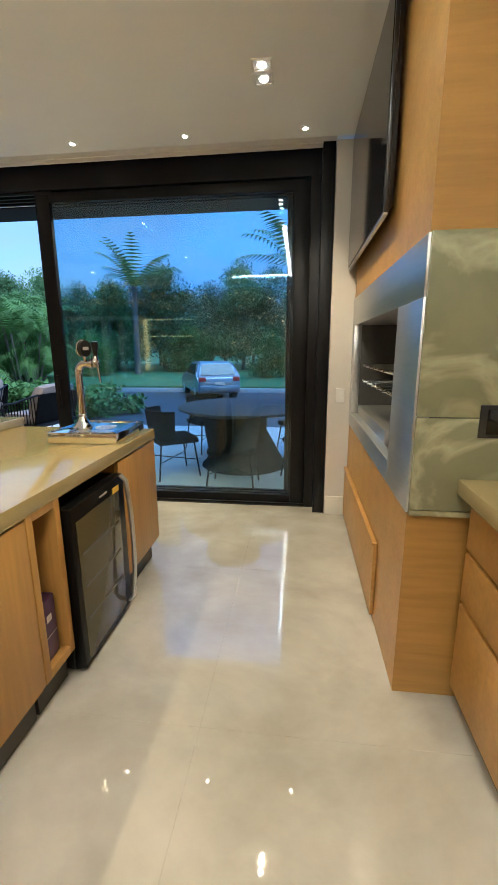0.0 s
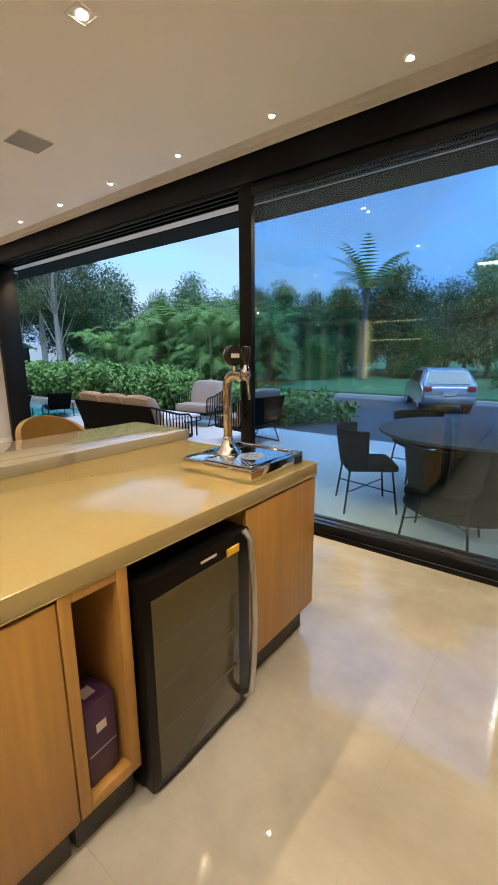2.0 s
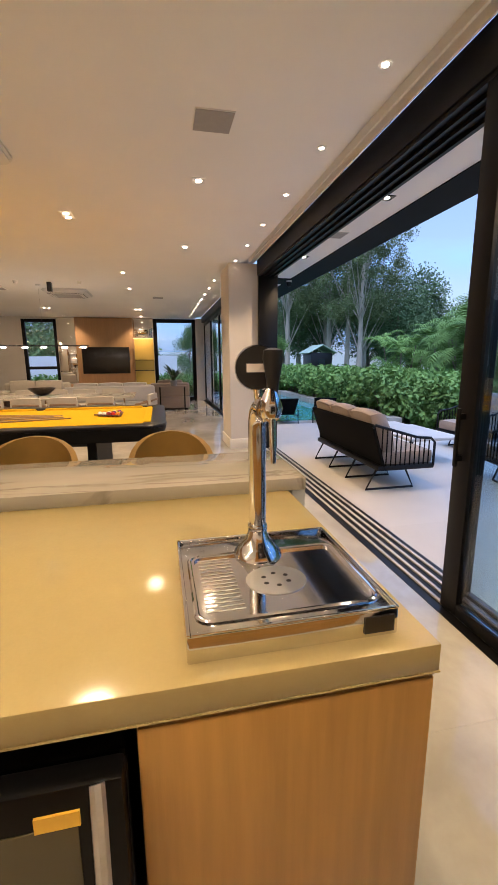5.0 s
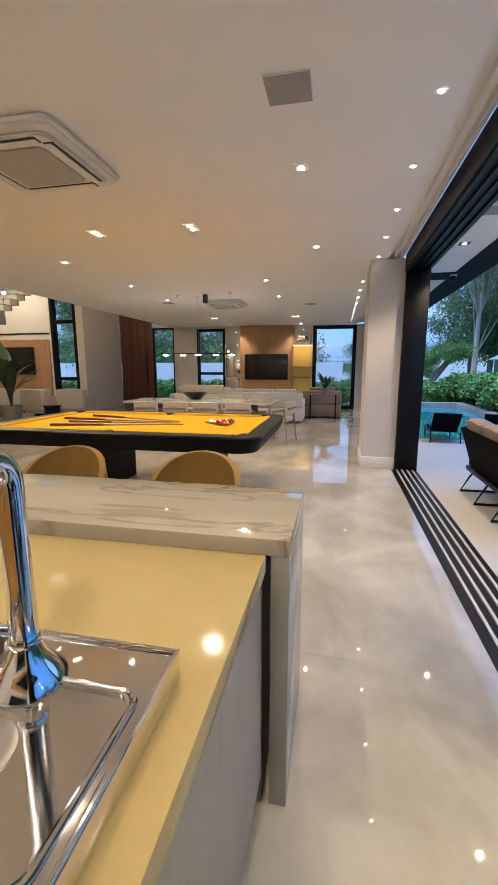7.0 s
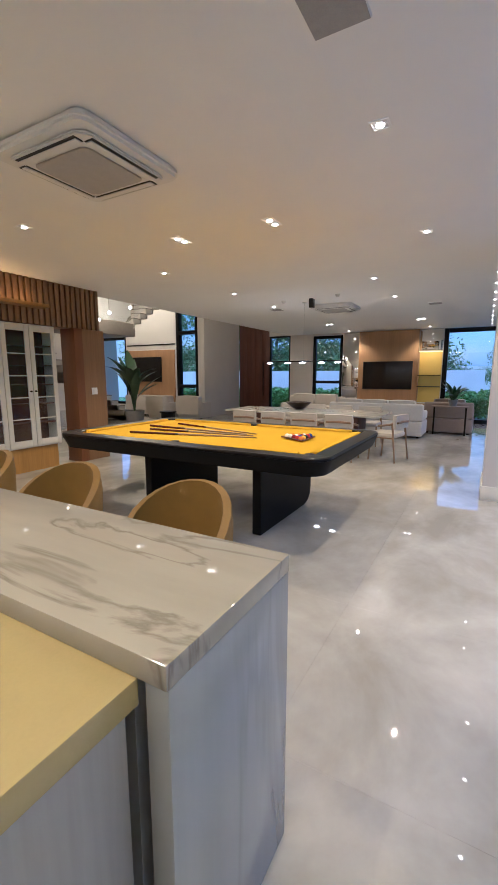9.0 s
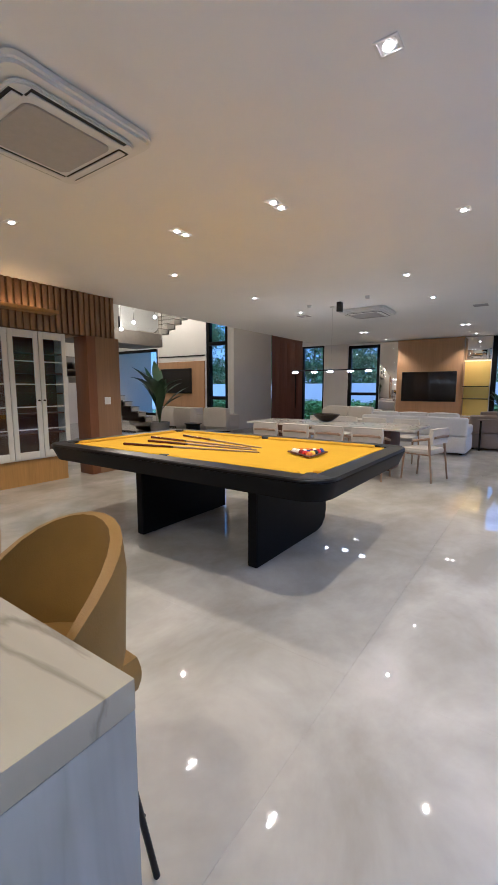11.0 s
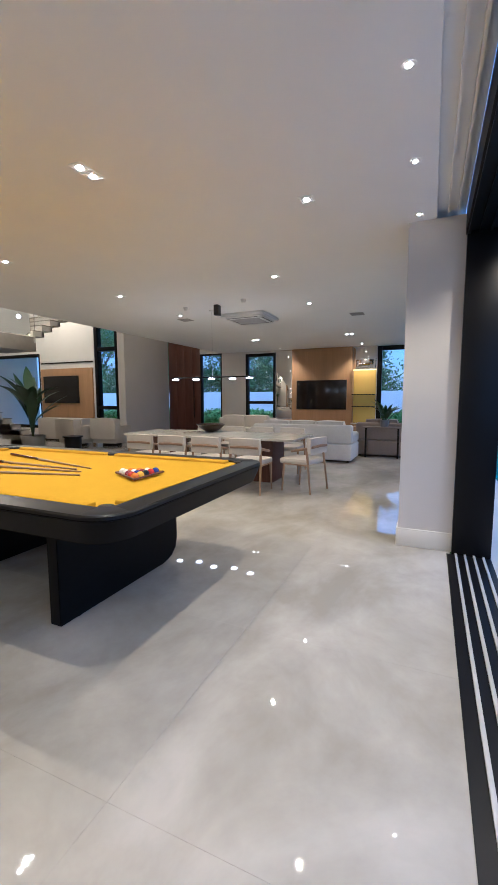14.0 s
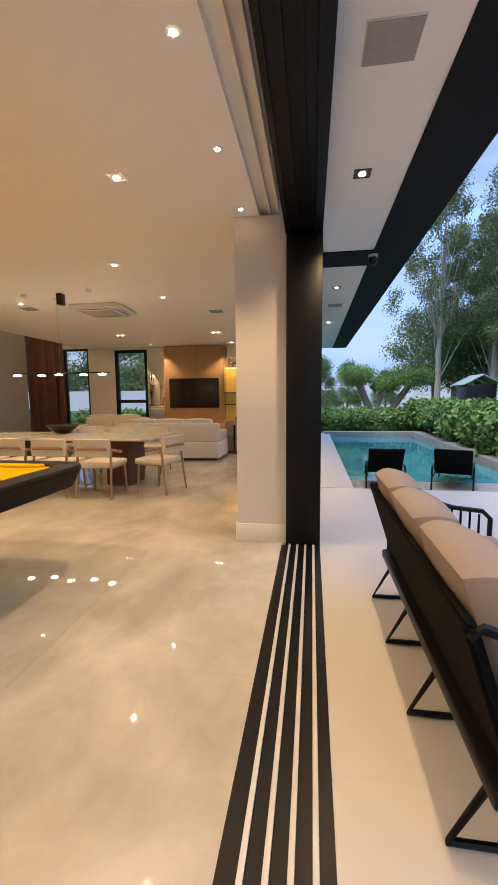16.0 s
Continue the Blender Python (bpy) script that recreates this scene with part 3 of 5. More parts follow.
for z in (1.33, 1.22):
    for k in range(5):
        part("skewer", R((X0 + 0.02, 2.35 + k * 0.17, z), (1.1, 2.35 + k * 0.17, z), 0.008, seg=8), "chrome", bw)
    part("skewer_bar", R((X0 + 0.06, 2.2, z - 0.012), (X0 + 0.06, 3.3, z - 0.012), 0.01, seg=8), "chrome", bw)
for z0, z1 in ((0.845, 1.20), (1.203, 1.828)):
    part("stone_slab", B((X0 + 0.002, Y0 - 0.022, z0), (1.25, Y0 - 0.001, z1), 0.002), "green", bw, "polished green veined stone slab")
part("stone_foot", B((X0 + 0.002, Y0 - 0.025, 0.822), (1.25, Y0 - 0.001, 0.842)), "green", bw)
so = thing("power_socket", 0.66, Y0 - 0.022, 1.19, "black double power socket on green stone", "socket")
part("plate", B((-0.06, -0.008, -0.06), (0.06, 0.0, 0.06), 0.004), "tap_black", so)
part("insert", B((-0.035, -0.010, -0.045), (0.035, -0.007, 0.045), 0.003), "screen", so)

tv = thing("kitchen_television", X0 - 0.036, 2.86, 2.5, "black wall-mounted television above the barbecue", "television")
part("back_case", B((-0.012, -0.68, -0.42), (0.02, 0.66, 0.42), 0.008), "tap_black", tv)
part("bezel", B((-0.03, -0.73, -0.46), (-0.011, 0.68, 0.44), 0.005), "tap_black", tv)
part("trim_strip", B((-0.031, -0.73, -0.468), (-0.012, 0.68, -0.455), 0.003), "steel", tv)
part("screen", B((-0.034, -0.715, -0.445), (-0.029, 0.665, 0.43)), "screen", tv)
part("wall_mount", B((0.02, -0.2, -0.2), (0.0355, 0.2, 0.2)), "black", tv)

# counter along the east wall
for k in range(4):
    y1 = 1.54 - k * 1.1
    c = thing("base_cabinet", 0.59, y1 - 0.55, 0, "oak drawer cabinet with recessed grips on a dark plinth", "cabinet", group="kitchen base cabinets")
    part("body", B((0.02, -0.548, 0.1), (0.59, 0.548, 0.86)), "oak_h", c)
    part("plinth", B((0.05, -0.548, 0.0), (0.59, 0.548, 0.1)), "kick", c)
    for z0, z1 in ((0.11, 0.46), (0.475, 0.66), (0.675, 0.85)):
        part("drawer_front", B((0.0, -0.545, z0), (0.02, 0.545, z1), 0.003), "oak_h", c)
    c.scale = (1.1, 1, 1.063)
solid("countertop", B((0.55, -2.9, 0.915), (1.25, 1.572, 0.975), 0.004), "quartz", "cream quartz worktop on oak cabinets", "countertop")
# oak tall wall behind, with a lit shelf frame and a light line
tw = thing("oak_wall_panelling", 0, 0, 0, "honey oak wall panelling behind the kitchen", "panelling")
for k in range(6):
    part("panel", B((-4.0 + k * 0.85, -3.2, 0.02), (-4.0 + k * 0.85 + 0.845, -3.16, H - 0.02), 0.004), "oak_panel", tw)
ll = thing("linear_light", -0.27, 0, H, "L-shaped recessed ceiling light line, lit", "ceiling light")
part("diffuser", B((-0.025, -1.75, -0.008), (0.025, 1.85, 0.0)), "line", ll)
part("diffuser", B((-1.25, -1.75, -0.008), (-0.025, -1.70, 0.0)), "line", ll)
lsf = thing("lit_wall_shelf", -4.02, -3.16, 0, "oak wall shelf with glowing edge strips", "shelf")
part("upright", B((-0.03, 0.001, 0.85), (0.05, 0.08, 2.2)), "gold", lsf)
part("board", B((0.05, 0.001, 2.15), (1.3, 0.2, 2.18)), "oak", lsf)
part("light_strip", B((0.05, 0.20, 2.155), (1.3, 0.206, 2.175)), "gold", lsf)
part("board", B((0.05, 0.001, 1.74), (1.3, 0.2, 1.77)), "oak", lsf)
part("light_strip", B((0.05, 0.20, 1.745), (1.3, 0.206, 1.765)), "gold", lsf)

# ---- kitchen island ----
IX, IY = -1.005, 2.67
isl = thing("island_countertop", 0, 0, 0, "cream quartz island worktop with rounded edges", "countertop")
part("slab", B((-2.0, -2.4, 0.865), (IX, IY, 0.925), 0.004), "quartz", isl)
part("front_return", B((-1.03, -2.4, 0.862), (IX + 0.001, IY + 0.001, 0.866)), "quartz", isl)


def island_cabinet(y0, y1, label):
    c = thing("island_cabinet", -1.03, y0, 0, label, "cabinet", group="island cabinets")
    w = y1 - y0
    part("body", B((-0.94, 0.001, 0.12), (0.0, w - 0.001, 0.862)), "oak", c)
    part("plinth", B((-0.92, 0.001, 0), (-0.03, w - 0.02, 0.12)), "kick", c)
    return c


c = island_cabinet(2.085, 2.645, "oak island cabinet with a plain closed door on a dark plinth")
part("door", B((0.001, 0.004, 0.15), (0.02, 0.578, 0.85), 0.003), "oak", c)
part("end_panel", B((-0.94, 0.56, 0.15), (0.0, 0.578, 0.86), 0.003), "greywood", c, "grey-washed wooden end panel")
c = thing("open_niche_cabinet", -1.03, 1.31, 0, "narrow open oak bottle niche on a dark plinth", "cabinet")
part("back", B((-0.94, 0.001, 0.12), (-0.42, 0.219, 0.862)), "oak", c)
part("side", B((-0.42, 0.0, 0.15), (0.022, 0.035, 0.862), 0.002), "oak", c)
part("side", B((-0.42, 0.175, 0.15), (0.022, 0.21, 0.862), 0.002), "oak", c)
part("bottom", B((-0.42, 0.035, 0.15), (0.022, 0.175, 0.19), 0.002), "oak", c)
part("top", B((-0.42, 0.035, 0.83), (0.022, 0.175, 0.862), 0.002), "oak", c)
part("plinth", B((-0.92, 0, 0), (-0.03, 0.21, 0.12)), "kick", c)
bx = thing("bottle_carton", -1.15, 1.352, 0.191, "dark purple bottle carton with pale print in a niche", "box", 4)
part("carton", B((0, 0, 0), (0.115, 0.105, 0.27), 0.004), "purple", bx)
part("seal", B((0.035, 0.03, 0.2702), (0.075, 0.07, 0.272)), "label", bx)
part("print", B((0.1152, 0.035, 0.17), (0.116, 0.07, 0.20)), "label", bx)
part("line", B((0.1152, 0.006, 0.105), (0.116, 0.099, 0.108)), "label", bx)
for k in range(4):
    c = island_cabinet(1.31 - (k + 1) * 0.9, 1.31 - k * 0.9, "oak island cabinet with a plain closed door on a dark plinth")
    part("door", B((0.001, 0.004, 0.15), (0.02, 0.447, 0.85), 0.003), "oak", c)
    part("door", B((0.001, 0.453, 0.15), (0.02, 0.896, 0.85), 0.003), "oak", c)

fg = thing("wine_cooler", -1.03, 1.535, 0, "black under-counter drinks cooler with a glass door and steel handle", "fridge")
part("cabinet_body", B((-0.5, 0.0, 0.02), (0.0, 0.53, 0.80), 0.006), "fridge", fg)
dd = part("door", B((0.004, 0.0, 0.03), (0.055, 0.53, 0.80), 0.008), "fridge", fg)
part("glass_panel", B((0.0545, 0.035, 0.06), (0.058, 0.455, 0.73), 0.002), "smoke", dd, "smoked grey glass")
part("handle", tube([(0.057, 0.49, 0.80), (0.085, 0.495, 0.77), (0.10, 0.495, 0.6), (0.105, 0.495, 0.42), (0.10, 0.495, 0.25), (0.085, 0.495, 0.09), (0.057, 0.49, 0.06)], 0.013, 8), "steel", dd)
for z in (0.24, 0.40, 0.56):
    part("shelf_edge", B((0.0575, 0.06, z), (0.0588, 0.435, z + 0.012)), "smoke_line", dd)
part("name_plate", B((0.0545, 0.255, 0.757), (0.056, 0.335, 0.767)), "label", dd)
part("sticker", B((0.0545, 0.39, 0.728), (0.0595, 0.46, 0.757)), "yellow", dd, "yellow sticker")
for dy in (0.05, 0.45):
    part("foot", R((0.0, dy, 0), (0.0, dy, 0.03), 0.018), "tyre", fg)

# raised marble bar
bar = thing("breakfast_bar", 0, 0, 0, "veined marble breakfast bar with a waterfall end", "bar counter")
part("top_slab", B((-2.54, -2.4, 0.925), (-1.995, 2.745, 0.979), 0.003), "marble", bar)
# end slab in the greyer copy, with skylight painted into the stone
part("waterfall_end", B((-2.54, 2.685, 0.0), (-2.001, 2.744, 0.9245), 0.003), "marble_skylit", bar, "upright marble end slab with the sky's grey cast in its colour and soft veins")
part("back_panel", B((-2.30, -2.4, 0.0), (-2.001, 2.655, 0.92)), "greywood", bar)

# beer tap and drip tray
tr = thing("drip_tray", -1.46, 2.18, 0.926, "polished chrome drip tray with a perforated drain on the worktop", "drip tray")
tb = B((0, 0, 0), (0.47, 0.43, 0.062), 0.005)
part("pan", tb, "chrome", tr)
rim = []
for cx, cy, a0 in ((0.405, 0.375, 0), (0.155, 0.375, 90), (0.155, 0.055, 180), (0.405, 0.055, 270)):
    rim += [(cx + 0.03 * math.cos(radians(a0 + k * 22.5)), cy + 0.03 * math.sin(radians(a0 + k * 22.5)), 0.065) for k in range(5)]
part("raised_rim", tube(rim + rim[:1], 0.006, 8), "chrome", tr)
part("basin", rounded(0.13, 0.43, 0.03, 0.40, 0.0622, 0.0628, 0.03), "chrome", tr, "ribbed sunken basin")
for lo, hi in (((0, 0, 0.0605), (0.47, 0.008, 0.067)), ((0, 0.422, 0.0605), (0.47, 0.43, 0.067)), ((0, 0.008, 0.0605), (0.008, 0.422, 0.067)), ((0.462, 0.008, 0.0605), (0.47, 0.422, 0.067))):
    part("lip", B(lo, hi, 0.002), "chrome", tr)
part("drain_disc", R((0.29, 0.215, 0.0629), (0.29, 0.215, 0.0650), 0.07, seg=32), "steel", tr)
for k in range(6):
    a = k * math.tau / 6
    part("drain_hole", R((0.29 + 0.03 * math.cos(a), 0.215 + 0.03 * math.sin(a), 0.0651), (0.29 + 0.03 * math.cos(a), 0.215 + 0.03 * math.sin(a), 0.0657), 0.006, seg=8), "tap_black", tr)
for k in range(16):
    part("rib", B((0.145 + k * 0.0165, 0.045, 0.0629), (0.149 + k * 0.0165, 0.125, 0.0638)), "steel", tr)
part("badge", B((0.470, 0.355, 0.012), (0.473, 0.42, 0.05)), "tap_black", tr)
tr.scale = (0.87, 0.98, 0.93)
tp = thing("beer_tap", -1.345, 2.38, 0.984, "polished chrome beer tap with a round black badge", "beer tap", 2)
tp.scale = (0.93, 0.93, 0.93)
part("base", lathe([(0.066, 0), (0.064, 0.008), (0.046, 0.028), (0.032, 0.05), (0.025, 0.07), (0.027, 0.075), (0.027, 0.085), (0.024, 0.09)], 32), "chrome", tp)
arc = [(0, 0, 0.08), (0, 0, 0.2), (0, 0, 0.33)] + [(0.05 - 0.05 * math.cos(a), 0, 0.36 + 0.05 * math.sin(a)) for a in (0, 0.3, 0.6, 0.9, 1.2, 1.5)] + [(0.085, 0, 0.41)]
part("column", tube(arc, 0.0235, 20), "chrome", tp)
part("collar", R((0.078, 0, 0.41), (0.10, 0, 0.41), 0.031, seg=24), "chrome", tp)
part("faucet", R((0.095, 0, 0.41), (0.135, 0, 0.402), 0.019, seg=16), "chrome", tp)
part("valve", lathe([(0.010, 0.385), (0.024, 0.395), (0.028, 0.415), (0.02, 0.44), (0.012, 0.46)]), "chrome", tp).location = (0.118, 0, 0)
part("spout", R((0.128, 0, 0.40), (0.14, 0, 0.29), 0.009, 0.007), "chrome", tp)
part("lever", lathe([(0.012, 0.45), (0.014, 0.47), (0.023, 0.525), (0.022, 0.545), (0.006, 0.55)]), "tap_black", tp).location = (0.118, 0.005, 0)
bd = part("badge", R((0.045, -0.012, 0.505), (0.068, -0.018, 0.505), 0.051, seg=32), "tap_black", tp, "round black badge")
part("badge_stem", R((0.055, -0.008, 0.41), (0.055, -0.014, 0.46), 0.011), "chrome", tp)
part("badge_ring", R((0.043, -0.0115, 0.505), (0.050, -0.0133, 0.505), 0.0545, seg=32), "chrome", tp)
pr = part("print", B((-0.001, -0.025, -0.010), (0.001, 0.025, 0.010)), "label", bd)
pr.matrix_basis = pose(0.0692, -0.0184, 0.505, 0, 0, -15)


# ---- bar stools ----
def stool(x, y, turn):
    t = thing("bar_stool", x, y, 0, "mustard leather bar stool with a curved back and black metal legs", "stool", turn, "stools at the bar")
    part("seat", cushion((-0.21, -0.23, 0.60), (0.23, 0.23, 0.70), 0.25), "mustard", t)
    bk = bmesh.new()
    rows_, seg = [], 18
    for sgn in (0, 1):
        for i in range(6):
            ring = []
            for k in range(seg + 1):
                a = radians(-120 + 240 * k / seg)
                f = max(0.0, math.cos(a * 0.75)) ** 0.6
                top = 0.70 + 0.34 * f
                z = 0.62 + (top - 0.62) * i / 5
                rr = 0.245 + 0.02 * i / 5 - (0.034 if sgn else 0) + (-0.012 if i == 5 else 0)
                ring.append(bk.verts.new((-rr * math.cos(a) , rr * 1.05 * math.sin(a), z)))
            rows_.append(ring)
    for g in (0, 6):
        for i in range(5):
            for k in range(seg):
                bk.faces.new((rows_[g + i][k], rows_[g + i][k + 1], rows_[g + i + 1][k + 1], rows_[g + i + 1][k]))
    for k in range(seg):
        bk.faces.new((rows_[5][k], rows_[5][k + 1], rows_[11][k + 1], rows_[11][k]))
        bk.faces.new((rows_[0][k], rows_[0][k + 1], rows_[6][k + 1], rows_[6][k]))
    for e in (0, seg):
        for i in range(5):
            bk.faces.new((rows_[i][e], rows_[i + 1][e], rows_[7 + i][e], rows_[6 + i][e]))
    part("backrest", bk, "mustard", t)
    for sx in (-1, 1):
        for sy in (-1, 1):
            part("leg", R((sx * 0.23, sy * 0.23, 0.0), (sx * 0.14, sy * 0.14, 0.61), 0.011), "black", t)
    part("footrest", R((0.205, -0.205, 0.2), (0.205, 0.205, 0.2), 0.009), "black", t)
    part("footrest", R((-0.205, -0.205, 0.2), (-0.205, 0.205, 0.2), 0.009), "black", t)
    return t


s0 = stool(-2.65, 2.2, 0)
s0.scale = (0.9, 0.9, 1.02)
for y, a in ((1.33, 4), (0.62, -3), (-0.1, 2), (-0.82, 0)):
    copy_thing(s0, pose(-2.65, y + 0.14, 0, 0, 0, a))


# ---- pool table ----
PX0, PX1, PY0, PY1 = -6.40, -4.42, -0.98, 2.20


pt = thing("pool_table", (PX0 + PX1) / 2, (PY0 + PY1) / 2, 0, "black wooden pool table with bright yellow cloth on slab legs", "pool table")
hw, hl = (PX1 - PX0) / 2, (PY1 - PY0) / 2
ap = rounded(-hw, hw, -hl, hl, 0.70, 0.835, 0.2)
for v in ap.verts:
    if v.co.z < 0.76:
        v.co.x *= 0.955
        v.co.y *= 0.972
part("apron", ap, "darkmatte", pt, "black apron tapering inwards")
RW = 0.235


def outline(w, l, r, seg=8):
    return [(sx * (w - r) + r * math.cos(radians(a0 + 90 * k / seg)), sy * (l - r) + r * math.sin(radians(a0 + 90 * k / seg))) for sx, sy, a0 in ((1, 1, 0), (-1, 1, 90), (-1, -1, 180), (1, -1, 270)) for k in range(seg + 1)]


ring_bm = bmesh.new()
loops = [[ring_bm.verts.new((x, y, z)) for x, y in outline(w, l, r)] for w, l, r, z in ((hw, hl, 0.2, 0.836), (hw, hl, 0.2, 0.852), (hw - 0.008, hl - 0.008, 0.195, 0.861), (hw - 0.15, hl - 0.15, 0.06, 0.863), (hw - 0.156, hl - 0.156, 0.06, 0.858), (hw - 0.156, hl - 0.156, 0.06, 0.836))]
for p, q in zip(loops, loops[1:] + loops[:1]):
    for k in range(len(p)):
        ring_bm.faces.new((p[k], p[(k + 1) % len(p)], q[(k + 1) % len(p)], q[k]))
part("rail", ring_bm, "darkwood", pt, "polished black top rail with rounded corners")
for sx in (-1, 1):
    a, b = sorted((sx * (hw - 0.157), sx * (hw - RW)))
    for y0, y1 in ((-hl + RW + 0.06, -0.06), (0.06, hl - RW - 0.06)):
        part("cushion", B((a, y0, 0.836), (b, y1, 0.866), 0.012), "felt", pt)
for sy in (-1, 1):
    a, b = sorted((sy * (hl - 0.157), sy * (hl - RW)))
    part("cushion", B((-hw + RW + 0.06, a, 0.836), (hw - RW - 0.06, b, 0.866), 0.012), "felt", pt)
part("playing_cloth", B((-hw + 0.15, -hl + 0.15, 0.8355), (hw - 0.15, hl - 0.15, 0.843)), "felt", pt, "bright yellow baize")
for sx in (-1, 1):
    for y in (-hl + RW - 0.045, 0, hl - RW + 0.045):
        part("pocket", R((sx * (hw - RW + (0.045 if y == 0 else 0.045)), y, 0.8435), (sx * (hw - RW + (0.045 if y == 0 else 0.045)), y, 0.8622), 0.042, seg=16), "tyre", pt)
cxp, cyp = (PX0 + PX1) / 2, (PY0 + PY1) / 2
for yy in (1.40, 0.07):
    lg = bmesh.new()
    prof = [(0.67, 0.69), (0.67, 0.01), (-0.42, 0.01), (-0.52, 0.035), (-0.59, 0.10), (-0.61, 0.19), (-0.61, 0.69)]
    if yy < 1:
        prof = [(0.67, 0.69), (0.67, 0.01), (-0.61, 0.01), (-0.61, 0.69)]
    fa = lg.faces.new([lg.verts.new((p[0], yy - cyp, p[1])) for p in prof])
    ex = bmesh.ops.extrude_face_region(lg, geom=[fa])
    for v in ex["geom"]:
        if isinstance(v, bmesh.types.BMVert):
            v.co.y += 0.09
    bmesh.ops.bevel(lg, geom=lg.edges[:], offset=0.006, segments=2, affect="EDGES")
    part("leg", lg, "darkmatte", pt)
    for xx in (0.5, -0.4):
        part("foot", R((xx, yy - cyp + 0.045, 0), (xx, yy - cyp + 0.045, 0.012), 0.03), "tyre", pt)
part("stretcher", B((-0.05, 0.16 - cyp, 0.5), (0.05, 1.40 - cyp, 0.69)), "darkwood", pt)
BALL = (("white", 0.8, 0.78, 0.7), ("yellow", 0.8, 0.5, 0.03), ("red", 0.5, 0.03, 0.02), ("maroon", 0.2, 0.02, 0.03), ("orange", 0.7, 0.2, 0.02), ("black", 0.02, 0.02, 0.02), ("navy", 0.03, 0.05, 0.25))
for nm, *rgb in BALL:
    M["ball_" + nm] = mat("ball_" + nm, tuple(rgb), 0.12, coat=0.5)
k = 0
for r in range(5):
    for q in range(r + 1):
        nm = BALL[(k * 3 + r) % 7][0]
        bl = bmesh.new()
        bmesh.ops.create_uvsphere(bl, u_segments=16, v_segments=10, radius=0.0286)
        solid("billiard_ball", bl, "ball_" + nm, nm + " glossy billiard ball racked on yellow cloth", "ball", "racked balls", (-5.38 + (q - r / 2) * 0.0585, 1.46 + r * 0.051, 0.8718))
        k += 1
rb = thing("ball_triangle", -5.38, 1.56, 0.8435, "dark wooden rack round the balls", "rack")
for a, b in (((0, -0.165), (0.165, 0.14)), ((0, -0.165), (-0.165, 0.14)), ((-0.165, 0.14), (0.165, 0.14))):
    part("side", tube([(*a, 0.02), (*b, 0.02)], 0.008, 8), "redwood", rb)
# cues lying fanned on the cloth: butt end, tip
for (x0, y0), (x1, y1) in (((-4.89, -0.28), (-5.25, 1.17)), ((-5.20, -0.26), (-5.36, 1.07)), ((-5.46, -0.50), (-5.43, 0.95)), ((-5.81, -0.32), (-5.50, 1.03))):
    q = thing("pool_cue", x0, y0, 0.8572, "maple pool cue with a dark butt lying on yellow cloth", "pool cue", group="pool cues")
    d = Vector((x1 - x0, y1 - y0, -0.007))
    part("butt", R((0, 0, 0), d * 0.38, 0.0135, 0.0115, 10), "cue_red", q)
    part("joint_collar", R(d * 0.38, d * 0.40, 0.0118, 0.0118, 10), "tap_black", q)
    part("shaft", R(d * 0.40, d, 0.0112, 0.0062, 10), "chairwood", q)


# ---- dining ----
dt = thing("dining_table", -9.62, -0.03, 0, "long dining table with a pale marble top on a wooden pedestal", "table")
part("tabletop", rounded(-0.58, 0.58, -1.65, 1.65, 0.73, 0.765, 0.05), "tablestone", dt)
for y in (-1.0, 1.0):
    part("pedestal", B((-0.3, y - 0.2, 0.0), (0.3, y + 0.2, 0.73), 0.03), "redwood", dt)


def chair(x, y, turn):
    t = thing("dining_chair", x, y, 0, "ash wood dining chair with a cream upholstered seat and back", "chair", turn, "chairs round the dining table")
    part("seat", cushion((-0.24, -0.25, 0.42), (0.25, 0.25, 0.50), 0.18), "cream", t)
    part("backrest", cushion((-0.29, -0.25, 0.58), (-0.22, 0.25, 0.82), 0.18), "cream", t)
    part("back_rail", tube([(0.02, -0.27, 0.62), (-0.18, -0.27, 0.66), (-0.30, -0.2, 0.69), (-0.315, 0, 0.70), (-0.30, 0.2, 0.69), (-0.18, 0.27, 0.66), (0.02, 0.27, 0.62)], 0.02, 8), "chairwood", t)
    for sy in (-1, 1):
        part("leg", R((0.2, sy * 0.25, 0), (0.17, sy * 0.24, 0.43), 0.013, 0.02), "chairwood", t)
        part("leg", R((-0.3, sy * 0.26, 0), (-0.22, sy * 0.24, 0.66), 0.013, 0.02), "chairwood", t)
        part("side_rail", R((0.17, sy * 0.24, 0.42), (-0.25, sy * 0.24, 0.42), 0.014), "chairwood", t)
    return t


c0 = chair(-8.72, 1.05, 180)
for y in (0.40, -0.22, -0.84):
    copy_thing(c0, pose(-8.72, y, 0, 0, 0, 180))
for y in (1.05, 0.40, -0.22, -0.84):
    copy_thing(c0, pose(-10.5, y, 0, 0, 0, 0))
copy_thing(c0, pose(-9.08, 1.74, 0, 0, 0, 255))
bo = thing("bowl", -9.9, -0.3, 0.766, "dark bronze decorative bowl on the table", "bowl")
part("shell", lathe([(0.07, 0), (0.12, 0.02), (0.22, 0.09), (0.28, 0.15), (0.265, 0.15), (0.2, 0.09), (0.1, 0.04)]), "bowl", bo)
pd = thing("pendant_light", -9.62, -0.1, H, "long black bar pendant with five glowing discs over the dining table", "pendant light")
part("canopy", R((0, 0, -0.02), (0, 0, 0), 0.05, seg=20), "plastic", pd)
part("cable", R((0, 0, -1.17), (0, 0, -0.02), 0.0018, seg=6), "greygrille", pd)
part("bar", R((0, -0.85, -1.17), (0, 0.85, -1.17), 0.012), "black", pd)
